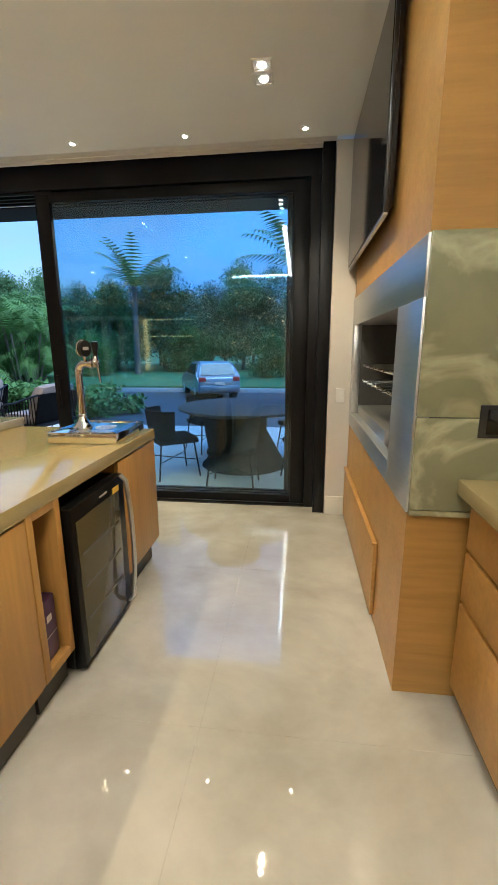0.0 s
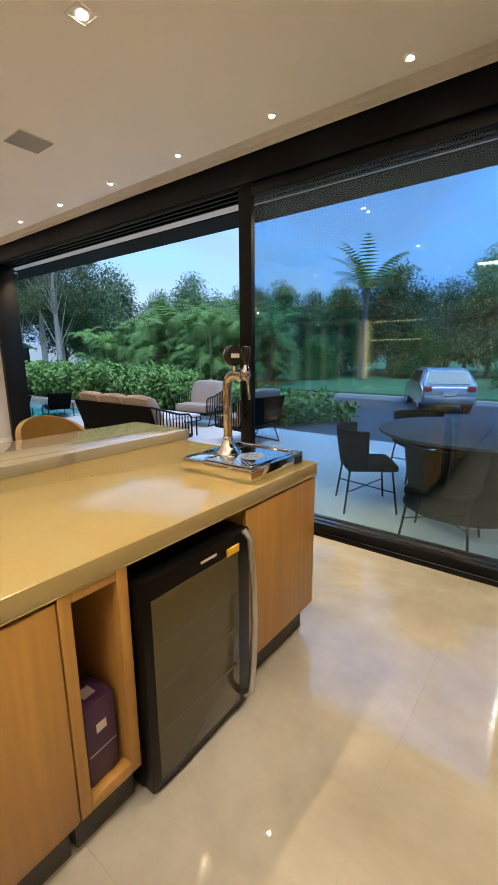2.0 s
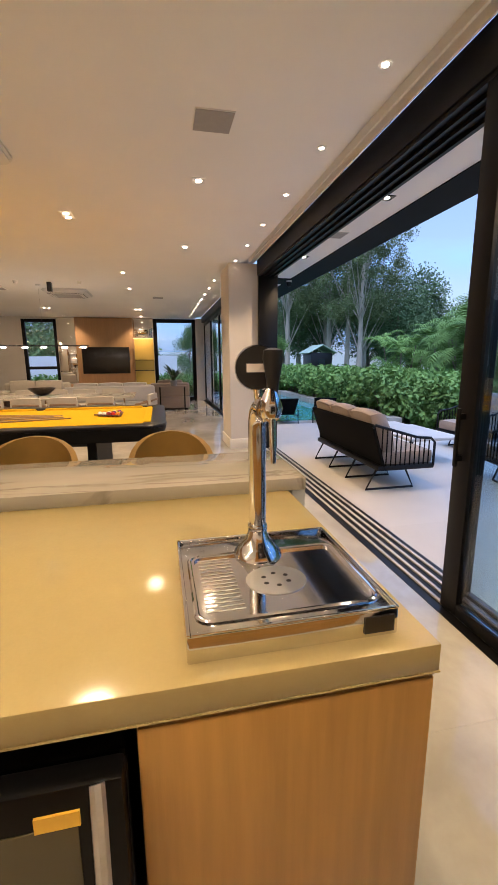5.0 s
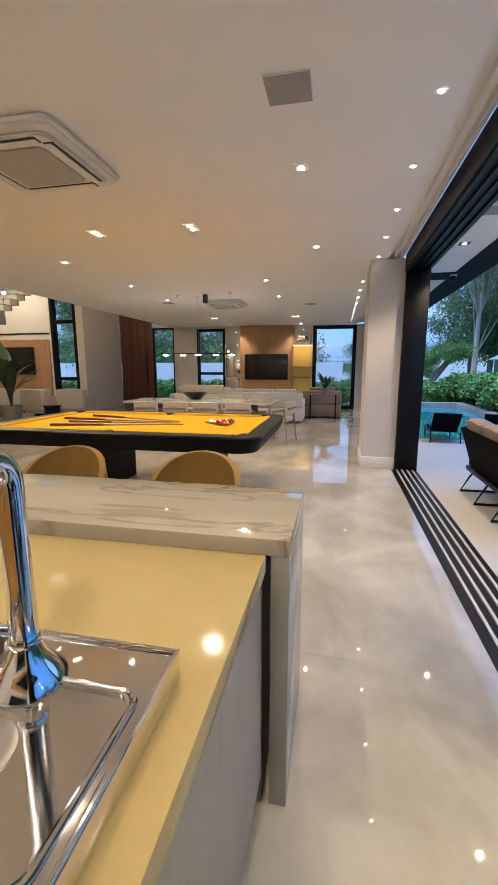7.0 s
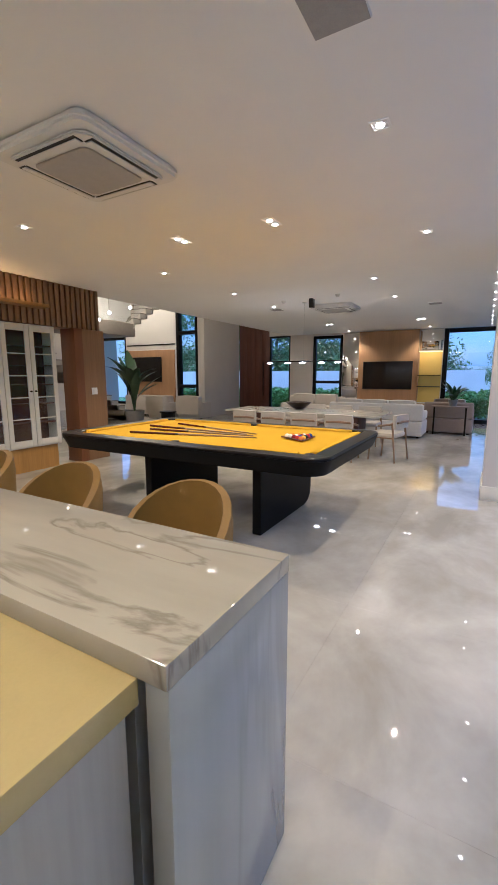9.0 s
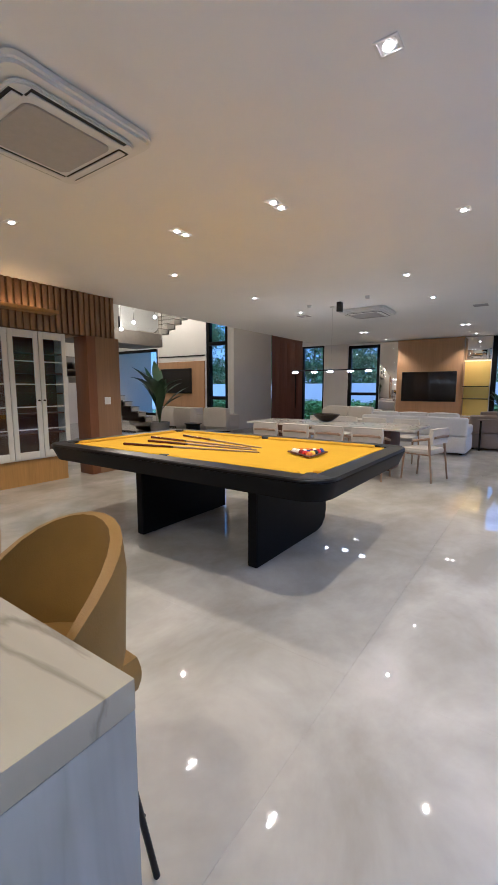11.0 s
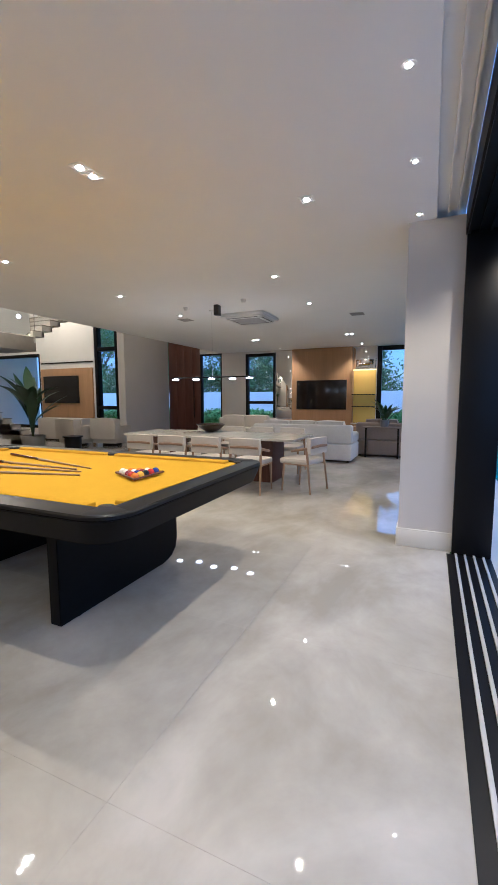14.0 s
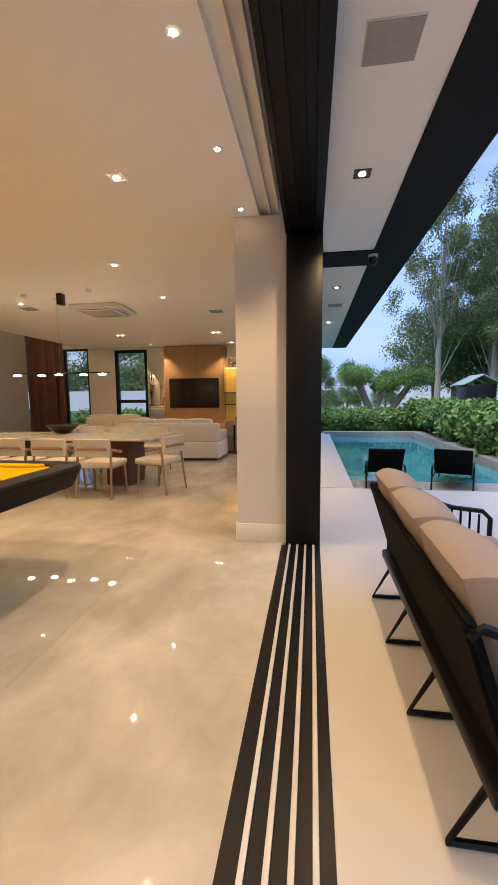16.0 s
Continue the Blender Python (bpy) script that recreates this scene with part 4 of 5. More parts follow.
for k in range(5):
    y = -0.75 + k * 0.375
    x = 0.05 * (-1) ** k
    part("arm", R((0, y, -1.17), (x, y, -1.18), 0.008), "black", pd)
    part("disc", lathe([(0.045, -1.215), (0.06, -1.207), (0.06, -1.197), (0.025, -1.185)]), "strip", pd).location = (x, y, 0)

# black ceiling fitting, sprinklers, vents, air conditioners
# black box of unknown use near the pendant's own small canopy
solid("black_ceiling_box", B((-0.06, -0.04, -0.17), (0.06, 0.04, 0), 0.008), "tap_black", "small black box under the ceiling", "ceiling box", at=(-9.3, 0.18, H))
for x, y in ((-9.25, -0.4), (-9.1, 0.75)):
    t = thing("smoke_sensor", x, y, H, "small round white ceiling sensor", "sensor")
    part("housing", lathe([(0.03, -0.05), (0.04, -0.02), (0.045, 0)], 16), "plastic", t)


def vent(x, y, sx, sy):
    t = thing("ceiling_speaker", x, y, H, "flat square grey ceiling speaker grille", "speaker", group="ceiling speakers")
    part("frame", B((-sx, -sy, -0.006), (sx, sy, 0.002), 0.003), "plastic", t)
    part("grille", B((-sx + 0.006, -sy + 0.006, -0.0095), (sx - 0.006, sy - 0.006, -0.0055)), "greygrille", t)


vent(-3.31, 2.56, 0.125, 0.125)
vent(-11.0, 2.2, 0.125, 0.125)
vent(-10.2, -1.0, 0.125, 0.125)
vent(-5.43, 4.31, 0.125, 0.125)
vent(-10.9, 4.35, 0.125, 0.125)


def cassette(x, y, s):
    t = thing("air_conditioner", x, y, H, "white ceiling cassette air conditioner with a grey intake grille", "air conditioner")
    part("panel", rounded(-s, s, -s, s, -0.06, 0.0, 0.09, bev=0.02), "plastic", t)
    part("inner_frame", rounded(-s * 0.84, s * 0.84, -s * 0.84, s * 0.84, -0.085, -0.059, 0.1, bev=0.01), "plastic", t)
    part("intake_grille", rounded(-s * 0.58, s * 0.58, -s * 0.58, s * 0.58, -0.093, -0.084, 0.06), "acgrille", t)
    q = s * 0.72
    for a in range(4):
        lo, hi = (-q * 0.88, q - 0.035, -0.0885), (q * 0.88, q + 0.035, -0.0845)
        v = part("louvre_slot", B(lo, hi), "tap_black", t)
        v.rotation_euler = (0, 0, a * math.pi / 2)
        v = part("louvre_flap", B((-q * 0.86, q - 0.03, -0.097), (q * 0.86, q + 0.018, -0.0895), 0.003), "plastic", t)
        v.rotation_euler = (0, 0, a * math.pi / 2)


cassette(-3.64, 0.74, 0.445)
cassette(-10.4, 0.3, 0.45)

# ---- living end ----
tvp = thing("oak_wall_cladding", FX, 0.345, 0, "honey oak wall panel behind the television", "panelling")
part("panel", B((0.002, -0.945, 0.02), (0.18, 0.945, H - 0.02), 0.004), "oak_panel", tvp)
t2 = thing("television", FX + 0.18, 0.36, 1.49, "large black television on an oak panel", "television")
part("bezel", B((0.005, -0.79, -0.455), (0.05, 0.79, 0.455), 0.006), "tap_black", t2)
part("screen", B((0.05, -0.775, -0.44), (0.054, 0.775, 0.445)), "screen", t2)
for y0, y1, z0 in ((-1.2, -0.62, 0.05), (1.3, 1.98, 2.27)):
    mr = thing("wall_mirror", FX, (y0 + y1) / 2, 0, "tall mirror panel beside the oak television panel", "mirror")
    part("mirror_sheet", B((0.003, (y0 - y1) / 2, z0), (0.02, (y1 - y0) / 2, H - 0.03), 0.002), "mirror", mr)
# golden glow put into an added panel; shelves and base are made up
nb = thing("backlit_bar_niche", FX, 1.64, 0, "golden wall panel with an added glow, shelves and a light line", "bar niche")
part("back_panel", B((0.003, -0.34, 0.6), (0.02, 0.34, 2.22), 0.002), "gold_panel", nb, "golden panel with an added glow")
part("light_strip", B((0.02, -0.34, 2.225), (0.04, 0.34, 2.245)), "gold", nb)
for z in (1.12, 1.48):
    part("shelf", B((0.02, -0.34, z), (0.24, 0.34, z + 0.025), 0.003), "bowl", nb)
part("side", B((0.02, -0.34, 0.6), (0.24, -0.315, 2.22), 0.003), "oak_panel", nb)
part("base", B((0.003, -0.34, 0.0), (0.26, 0.34, 0.6), 0.004), "oak_panel", nb)
part("counter", B((0.003, -0.34, 0.602), (0.28, 0.34, 0.64), 0.004), "tablestone", nb)
cs = thing("media_console", FX + 0.35, 0.35, 0, "low oak media console under the television", "console")
part("body", B((-0.15, -1.5, 0.12), (0.25, 1.5, 0.55), 0.006), "oak_panel", cs)
part("plinth", B((-0.12, -1.4, 0), (0.2, 1.4, 0.12)), "kick", cs)


def sofa(x, y, turn, w, label, fabric="sofa", backs=3, d=0.95, h=0.86):
    t = thing("sofa", x, y, 0, label, "sofa", turn)
    part("base", B((-d / 2, -w / 2, 0.04), (d / 2, w / 2, 0.40), 0.04, 3), fabric, t)
    part("back", B((-d / 2, -w / 2, 0.40), (-d / 2 + 0.2, w / 2, h - 0.05), 0.05, 3), fabric, t)
    for sy in (-1, 1):
        a, b = sorted((sy * w / 2, sy * (w / 2 - 0.2)))
        part("armrest", B((-d / 2 + 0.2, a, 0.40), (d / 2, b, 0.62), 0.05, 3), fabric, t)
    n = backs
    for k in range(n):
        a = -w / 2 + 0.2 + (w - 0.4) * k / n
        b = a + (w - 0.4) / n
        part("back_cushion", cushion((-d / 2 + 0.14, a, 0.52), (-d / 2 + 0.38, b, h + 0.03), 0.3), fabric, t)
        part("seat_cushion", cushion((-d / 2 + 0.2, a, 0.38), (d / 2, b, 0.54), 0.12), fabric, t)
    for sx in (-1, 1):
        for sy in (-1, 1):
            part("foot", B((sx * (d / 2 - 0.1) - 0.03, sy * (w / 2 - 0.1) - 0.03, 0), (sx * (d / 2 - 0.1) + 0.03, sy * (w / 2 - 0.1) + 0.03, 0.04)), "black", t)
    return t


sofa(-12.4, 0.85, 180, 2.3, "pale grey fabric sofa with plump back cushions")
sofa(-13.6, 2.45, 180, 1.15, "taupe grey fabric armchair sofa beside a console", "taupe", 1)
sofa(-14.2, -1.6, 0, 1.9, "cream fabric sofa with soft cushions", "cream", 2)
ct = thing("side_console", -13.0, 2.5, 0, "slim taupe console table behind the armchair", "console")
part("top", B((-0.06, -0.42, 0.70), (0.1, 0.42, 0.73), 0.004), "taupe", ct)
for y in (-0.36, 0.36):
    part("leg", B((0.0, y - 0.02, 0), (0.04, y + 0.02, 0.70)), "black", ct)


def leaf_blade(bm, base, ang, tilt, length, width, droop=0.5):
    prev = None
    side = Vector((-math.sin(ang), math.cos(ang), 0))
    p = Vector(base)
    n = 6
    for i in range(n + 1):
        f = i / n
        el = tilt - droop * f
        w = width * math.sin(math.pi * min(1, f * 0.92 + 0.06)) * 0.5
        a, c, b = bm.verts.new(p - side * w), bm.verts.new(p - Vector((0, 0, w * 0.25))), bm.verts.new(p + side * w)
        if prev:
            bm.faces.new((prev[0], prev[1], c, a))
            bm.faces.new((prev[1], prev[2], b, c))
        prev = (a, c, b)
        p = p + Vector((math.cos(ang) * math.cos(el), math.sin(ang) * math.cos(el), math.sin(el))) * (length / n)


def potted(name, x, y, z, leaves, length, width, label, pot_r=0.2, pot_h=0.4, stem=0.3):
    t = thing(name, x, y, z, label, "plant")
    part("pot", lathe([(pot_r * 0.75, 0), (pot_r, pot_h), (pot_r * 0.9, pot_h), (pot_r * 0.85, pot_h - 0.04)]), "pot", t)
    rng = random.Random(leaves)
    for k in range(leaves):
        bm = bmesh.new()
        a = k * 2.4 + rng.uniform(-0.3, 0.3)
        h = pot_h - 0.05 + stem * rng.uniform(0.3, 1.0)
        lean = 0.12 * rng.uniform(0.4, 1)
        bx = (math.cos(a) * lean, math.sin(a) * lean, h)
        rod(bm, (0, 0, pot_h - 0.08), bx, 0.012, 0.008, 6)
        leaf_blade(bm, bx, a, rng.uniform(0.75, 1.45), length * rng.uniform(0.7, 1.1), width, rng.uniform(0.5, 1.3))
        part("leaf", bm, "leaf_in", t)
    return t


potted("potted_plant", -13.0, 2.55, 0.731, 22, 0.42, 0.09, "leafy green potted plant on a console", 0.11, 0.16, 0.2)
potted("bird_of_paradise", -10.2, -5.5, 0, 17, 1.05, 0.24, "tall bird of paradise plant with broad dark leaves", 0.28, 0.5, 0.9)

# living room: television wall, chairs, stairs
pnl = thing("fireplace_panel", -13.6, -7.94, 0, "brown stone panel behind the living room television", "panelling")
part("panel", B((0.002, -1.18, 0.02), (0.06, 1.18, 2.42), 0.004), "oak_panel", pnl)
part("black_line", B((0.002, -1.18, 2.60), (0.02, 1.18, 2.64)), "black", pnl)
t3 = thing("television", -13.54, -8.15, 1.72, "black television on a brown panel", "television")
part("bezel", B((0.002, -0.8, -0.47), (0.05, 0.8, 0.45), 0.006), "tap_black", t3)
part("screen", B((0.05, -0.785, -0.455), (0.054, 0.785, 0.44)), "screen", t3)
cs2 = thing("media_console", -13.3, -7.8, 0, "low grey console under the television", "console")
part("body", B((-0.2, -1.0, 0.05), (0.25, 1.0, 0.75), 0.006), "wall", cs2)
part("shadow_gap", B((-0.18, -0.98, 0), (0.2, 0.98, 0.05)), "black", cs2)


def tub_chair(x, y, turn):
    t = thing("armchair", x, y, 0, "rounded cream boucle armchair", "armchair", turn, "cream armchairs")
    part("seat", cushion((-0.38, -0.42, 0.08), (0.42, 0.42, 0.45), 0.2), "cream", t)
    part("back", cushion((-0.46, -0.45, 0.2), (-0.18, 0.45, 0.82), 0.25), "cream", t)
    for sy in (-1, 1):
        a, b = sorted((sy * 0.46, sy * 0.30))
        part("armrest", cushion((-0.3, a, 0.2), (0.35, b, 0.6), 0.22), "cream", t)
    part("base", R((0, 0, 0), (0, 0, 0.1), 0.28, seg=24), "black", t)
    return t


tub_chair(-12.3, -6.2, 172)
tub_chair(-12.75, -5.3, 186)
stl = thing("side_table", -10.6, -4.6, 0, "small black drum side table", "side table")
part("top", R((0, 0, 0.45), (0, 0, 0.48), 0.24, seg=24), "black", stl)
part("drum", R((0, 0, 0), (0, 0, 0.45), 0.2, seg=24), "black", stl)
stair = thing("staircase", 0, 0, 0, "folded pale staircase with dark treads, a landing bridge and glass balustrade", "stairs")
RISE, GOING = 0.175, 0.268
for k in range(10):
    x, z = -10.7 - k * GOING, 2.98 + (k + 1) * RISE
    fold = B((x - GOING - 0.06, -7.0, z - 0.15), (x, -5.9, z - 0.025))
    box(fold, (x - 0.06, -7.0, z - RISE - 0.15), (x, -5.9, z - 0.15))
    part("riser", fold, "stairpale", stair, "pale folded step")
    part("tread", B((x - GOING - 0.01, -7.01, z - 0.024), (x + 0.015, -5.89, z), 0.004), "stair", stair)
for k in range(16):
    x, z = -11.9 + k * GOING, (k + 1) * RISE
    fold = B((x, -8.2, max(0.0, z - 0.15)), (x + GOING + 0.06, -7.1, z - 0.025))
    box(fold, (x, -8.2, max(0.0, z - RISE - 0.15)), (x + 0.06, -7.1, max(0.01, z - 0.15)))
    part("riser", fold, "stairpale", stair, "pale folded step")
    part("tread", B((x - 0.015, -8.21, z - 0.024), (x + GOING + 0.01, -7.09, z), 0.004), "stair", stair)
part("landing", B((-10.76, -7.05, 2.62), (-7.6, -5.9, 2.98), 0.004), "stair", stair)
part("landing", B((-7.6, -8.2, 2.62), (-6.4, -5.9, 2.98), 0.004), "stair", stair)
for k in range(3):
    x = -6.5 - k * 1.38
    g = part("glass_balustrade", B((x - 1.36, -5.912, 3.0), (x, -5.90, 3.95), 0.003), "glass", stair)
    g.visible_shadow = False
    part("post", B((x - 0.02, -5.93, 2.98), (x + 0.02, -5.89, 3.3), 0.003), "black", stair)
pn = bmesh.new()
vs = [pn.verts.new(p) for p in ((-10.75, -5.91, 3.16), (-13.3, -5.91, 4.8), (-13.3, -5.91, 5.5), (-10.75, -5.91, 4.05))]
exq = bmesh.ops.extrude_face_region(pn, geom=[pn.faces.new(vs)])
for v in exq["geom"]:
    if isinstance(v, bmesh.types.BMVert):
        v.co.y += 0.012
g = part("glass_balustrade", pn, "glass", stair)
g.visible_shadow = False
for x, y, z in ((-8.3, -4.6, 2.75), (-8.9, -4.9, 3.0), (-9.3, -4.6, 3.15)):
    t = thing("glass_pendant", x, y, 5.6, "small glowing glass globe pendant over the stairs", "pendant light", group="stair pendants")
    part("cord", R((0, 0, z - 5.6 + 0.05), (0, 0, 0), 0.004, seg=6), "black", t)
    gb = bmesh.new()
    bmesh.ops.create_uvsphere(gb, u_segments=16, v_segments=10, radius=0.04, matrix=Matrix.Translation((0, 0, z - 5.6)))
    part("globe", gb, "strip", t)
# fill lights without fixtures, added to brighten the living room
lp = bpy.data.lights.new("living_fill", "POINT")
lp.energy, lp.color, lp.shadow_soft_size = 80, WARM, 0.15
new("living_fill", lp).location = (-8.6, -5.0, 3.6)
lp = bpy.data.lights.new("living_fill", "POINT")
lp.energy, lp.color, lp.shadow_soft_size = 110, WARM, 0.15
new("living_fill", lp).location = (-12.0, -7.5, 5.2)

# ---- slatted wood corner, display cabinet ----
sl = thing("slatted_wall", 0, 0, 0, "vertical oak slats on the upper wall above the cabinet", "panelling")
part("backing", B((-6.8, -3.0, 2.27), (-4.0, -2.9, H)), "walnut", sl)
k = 0
while -6.79 + k * 0.098 < -4.05:
    x = -6.79 + k * 0.098
    part("slat", B((x, -2.9, 2.27), (x + 0.062, -2.86, H - 0.002), 0.003), "walnut", sl)
    k += 1
pp = thing("wood_post", 0, 0, 0, "wide oak-clad post carrying a light switch", "post")
part("cladding", B((-6.82, -2.98, 0), (-6.36, -2.80, 2.268), 0.004), "walnut", pp)
part("door_edge", B((-6.36, -3.15, 0), (-6.20, -2.80, 2.268), 0.003), "cue_edge", pp, "red-brown wooden edge")
s2 = thing("wall_switch", -6.55, -2.80, 1.22, "white switch plate on the oak post", "switch")
part("plate", B((-0.06, 0.001, -0.06), (0.06, 0.009, 0.06), 0.004), "plastic", s2)
part("rocker", B((-0.025, 0.009, -0.035), (0.025, 0.013, 0.035), 0.002), "plastic", s2)
cab = thing("display_cabinet", -5.88, -3.18, 0, "white cabinet with two glazed doors on a slatted base", "cabinet")
part("back", B((0, 0, 0.38), (1.75, 0.03, 2.26)), "redwood", cab)
part("side", B((0, 0.03, 0.38), (0.03, 0.30, 2.26)), "whitelac", cab)
part("side", B((1.72, 0.03, 0.38), (1.75, 0.30, 2.26)), "whitelac", cab)
part("top", B((0.03, 0.03, 2.22), (1.72, 0.30, 2.26)), "whitelac", cab)
part("bottom", B((0.03, 0.03, 0.38), (1.72, 0.30, 0.42)), "whitelac", cab)
part("base", B((0.05, 0.03, 0), (1.7, 0.27, 0.378)), "oak", cab)
for k in range(5):
    part("shelf", B((0.03, 0.03, 0.74 + k * 0.3), (1.72, 0.27, 0.76 + k * 0.3)), "redwood", cab)
for k in range(4):
    x0 = 0.01 + k * 0.4345
    d = part("door", B((x0, 0.302, 0.40), (x0 + 0.07, 0.325, 2.25), 0.003), "whitelac", cab)
    part("stile", B((x0 + 0.355, 0.302, 0.40), (x0 + 0.425, 0.325, 2.25), 0.003), "whitelac", d)
    part("rail", B((x0 + 0.07, 0.302, 0.40), (x0 + 0.355, 0.325, 0.5), 0.003), "whitelac", d)
    part("rail", B((x0 + 0.07, 0.302, 2.15), (x0 + 0.355, 0.325, 2.25), 0.003), "whitelac", d)
    for q in range(4):
        part("glazing_bar", B((x0 + 0.07, 0.308, 0.82 + q * 0.33), (x0 + 0.355, 0.322, 0.835 + q * 0.33)), "whitelac", d)
    gp = part("pane", B((x0 + 0.07, 0.311, 0.5), (x0 + 0.355, 0.315, 2.15)), "glass", d)
    gp.visible_shadow = False
    part("knob", R((x0 + (0.39 if k % 2 == 0 else 0.035), 0.325, 1.25), (x0 + (0.39 if k % 2 == 0 else 0.035), 0.345, 1.25), 0.014), "bowl", d)
sh = thing("wood_shelf_box", -5.3, -2.83, 2.5, "floating oak shelf with warm light above it", "shelf")
part("board", B((-0.35, 0.0, 0.0), (1.5, 0.22, 0.05), 0.003), "oak", sh)
part("led_strip", B((-0.3, 0.02, 0.0505), (1.45, 0.05, 0.058)), "amber", sh)
structure("wall_hall", B((-6.2, -3.35, 2.27), (-5.88, -2.9, H)), "oak_panel", "oak lintel over the hall opening", "wall")

# ---- patio, roof overhang ----
ov = B((-17.5, 4.05, H), (3.0, 4.62, H + 0.25))
structure("ceiling_patio", ov, "paint", "white soffit of the roof overhang", "ceiling")
bm_ = B((-17.5, 4.62, H - 0.012), (3.0, 5.06, H + 0.45))
box(bm_, (-8.68, 4.05, H - 0.014), (-8.16, 4.62, H + 0.0))
structure("roof_fascia", bm_, "fascia", "black metal fascia of the roof overhang", "fascia")
structure("roof_slab", B((-17.5, -12.7, 5.8), (3.0, 4.05, 6.0)), "paint", "flat roof slab", "roof")
for x in (-4.25, -6.55, -9.7, -12.6, -1.9):
    downlight(x, 4.31, H, 0.12, lamp=55, group="patio downlights", trim="tap_black")
cam_ = thing("security_camera", -8.3, 4.63, H - 0.012, "small white dome security camera under the fascia", "camera")
part("mount", lathe([(0.05, -0.03), (0.055, 0.0)], 16), "plastic", cam_)
part("dome", lathe([(0.005, -0.12), (0.03, -0.11), (0.045, -0.08), (0.045, -0.03)], 16), "tap_black", cam_)


# outdoor sofa: rope shell on black sled legs, back to the glass
def outdoor_sofa(x, y, turn, w, seats, label, cush="taupe"):
    t = thing("outdoor_sofa", x, y, 0, label, "outdoor sofa", turn)
    for k in range(seats + 1):
        u = -w / 2 + 0.12 + (w - 0.24) * k / seats
        part("leg", tube([(u, 0.16, 0.26), (u, 0.03, 0.015), (u, 0.62, 0.015), (u, 0.50, 0.26)], 0.014, 6), "black", t)
    part("seat_frame", B((-w / 2, 0.1, 0.25), (w / 2, 0.80, 0.31), 0.015), "black", t)
    bk = bmesh.new()
    fs = [bk.verts.new(p) for p in ((-w / 2, 0.17, 0.25), (w / 2, 0.17, 0.25), (w / 2, 0.0, 0.78), (-w / 2, 0.0, 0.78))]
    f0 = bk.faces.new(fs)
    e0 = bmesh.ops.extrude_face_region(bk, geom=[f0])
    for v in e0["geom"]:
        if isinstance(v, bmesh.types.BMVert):
            v.co.y += 0.04
    bmesh.ops.bevel(bk, geom=bk.edges[:], offset=0.012, segments=2, affect="EDGES")
    part("woven_back", bk, "rope", t)
    for sx in (-1, 1):
        a = sx * (w / 2 - 0.01)
        part("arm_frame", tube([(a, 0.02, 0.74), (a, 0.05, 0.77), (a, 0.55, 0.62), (a, 0.74, 0.60), (a, 0.79, 0.55), (a, 0.79, 0.28)], 0.016, 6), "black", t)
        for k in range(11):
            yy = 0.14 + k * 0.058
            part("rope", R((a, yy, 0.29), (a, yy, 0.76 - max(0, yy - 0.02) * 0.26), 0.008, seg=6), "rope", t)
    for k in range(seats):
        a = -w / 2 + 0.05 + (w - 0.1) * k / seats
        b = a + (w - 0.1) / seats
        part("seat_cushion", cushion((a, 0.18, 0.31), (b, 0.80, 0.45), 0.12), cush, t)
        pil = cushion((a + 0.005, 0.17, 0.42), (b - 0.005, 0.38, 0.90), 0.55)
        for v in pil.verts:
            v.co.y -= (v.co.z - 0.42) * 0.36
        part("back_cushion", pil, cush, t)
    return t


outdoor_sofa(-5.31, 4.36, 0, 1.82, 3, "black rope outdoor sofa with three taupe cushions")
outdoor_sofa(-3.85, 6.3, 80, 0.9, 1, "black rope outdoor armchair with taupe cushions", "taupe")
outdoor_sofa(-6.2, 7.6, 185, 0.9, 1, "black rope outdoor armchair with taupe cushions", "taupe")
ot = thing("patio_table", -5.9, 5.85, 0, "low patio coffee table with a pale stone top", "table")
part("top", B((-0.6, -0.4, 0.36), (0.6, 0.4, 0.4), 0.008), "patio", ot)
for sx in (-1, 1):
    for sy in (-1, 1):
        part("leg", R((sx * 0.55, sy * 0.35, 0), (sx * 0.55, sy * 0.35, 0.36), 0.015), "black", ot)

# round table with chairs
rt = thing("round_patio_table", -0.72, 5.15, 0, "round grey stone patio table on a tapered woven base", "table")
part("tabletop", lathe([(0.80, 0.715), (0.82, 0.725), (0.82, 0.745), (0.80, 0.755)], 40), "asphalt", rt)
part("base", lathe([(0.55, 0), (0.5, 0.05), (0.28, 0.45), (0.3, 0.72)], 24), "rope", rt)


def patio_chair(x, y, turn):
    t = thing("patio_chair", x, y, 0, "black rope patio chair with thin metal legs", "chair", turn, "chairs round the patio table")
    part("seat", cushion((-0.22, -0.24, 0.40), (0.24, 0.24, 0.46), 0.15), "rope", t)
    bk = bmesh.new()
    n = 14
    ring = [[bk.verts.new(((-0.25 - o) * math.cos(radians(-80 + 160 * k / n)), (0.26 + o) * math.sin(radians(-80 + 160 * k / n)), z)) for k in range(n + 1)] for o, z in ((0, 0.44), (0.03, 0.62), (0.05, 0.78), (0.03, 0.78), (0.01, 0.62), (-0.02, 0.44))]
    for a, b in zip(ring, ring[1:]):
        for k in range(n):
            bk.faces.new((a[k], a[k + 1], b[k + 1], b[k]))
    part("backrest", bk, "rope", t)
    for sx in (-1, 1):
        for sy in (-1, 1):
            part("leg", R((sx * 0.24, sy * 0.25, 0), (sx * 0.19, sy * 0.2, 0.42), 0.010, seg=8), "black", t)
    part("brace", R((-0.22, -0.23, 0.2), (0.22, 0.23, 0.2), 0.006, seg=6), "black", t)
    part("brace", R((-0.22, 0.23, 0.2), (0.22, -0.23, 0.2), 0.006, seg=6), "black", t)
    return t


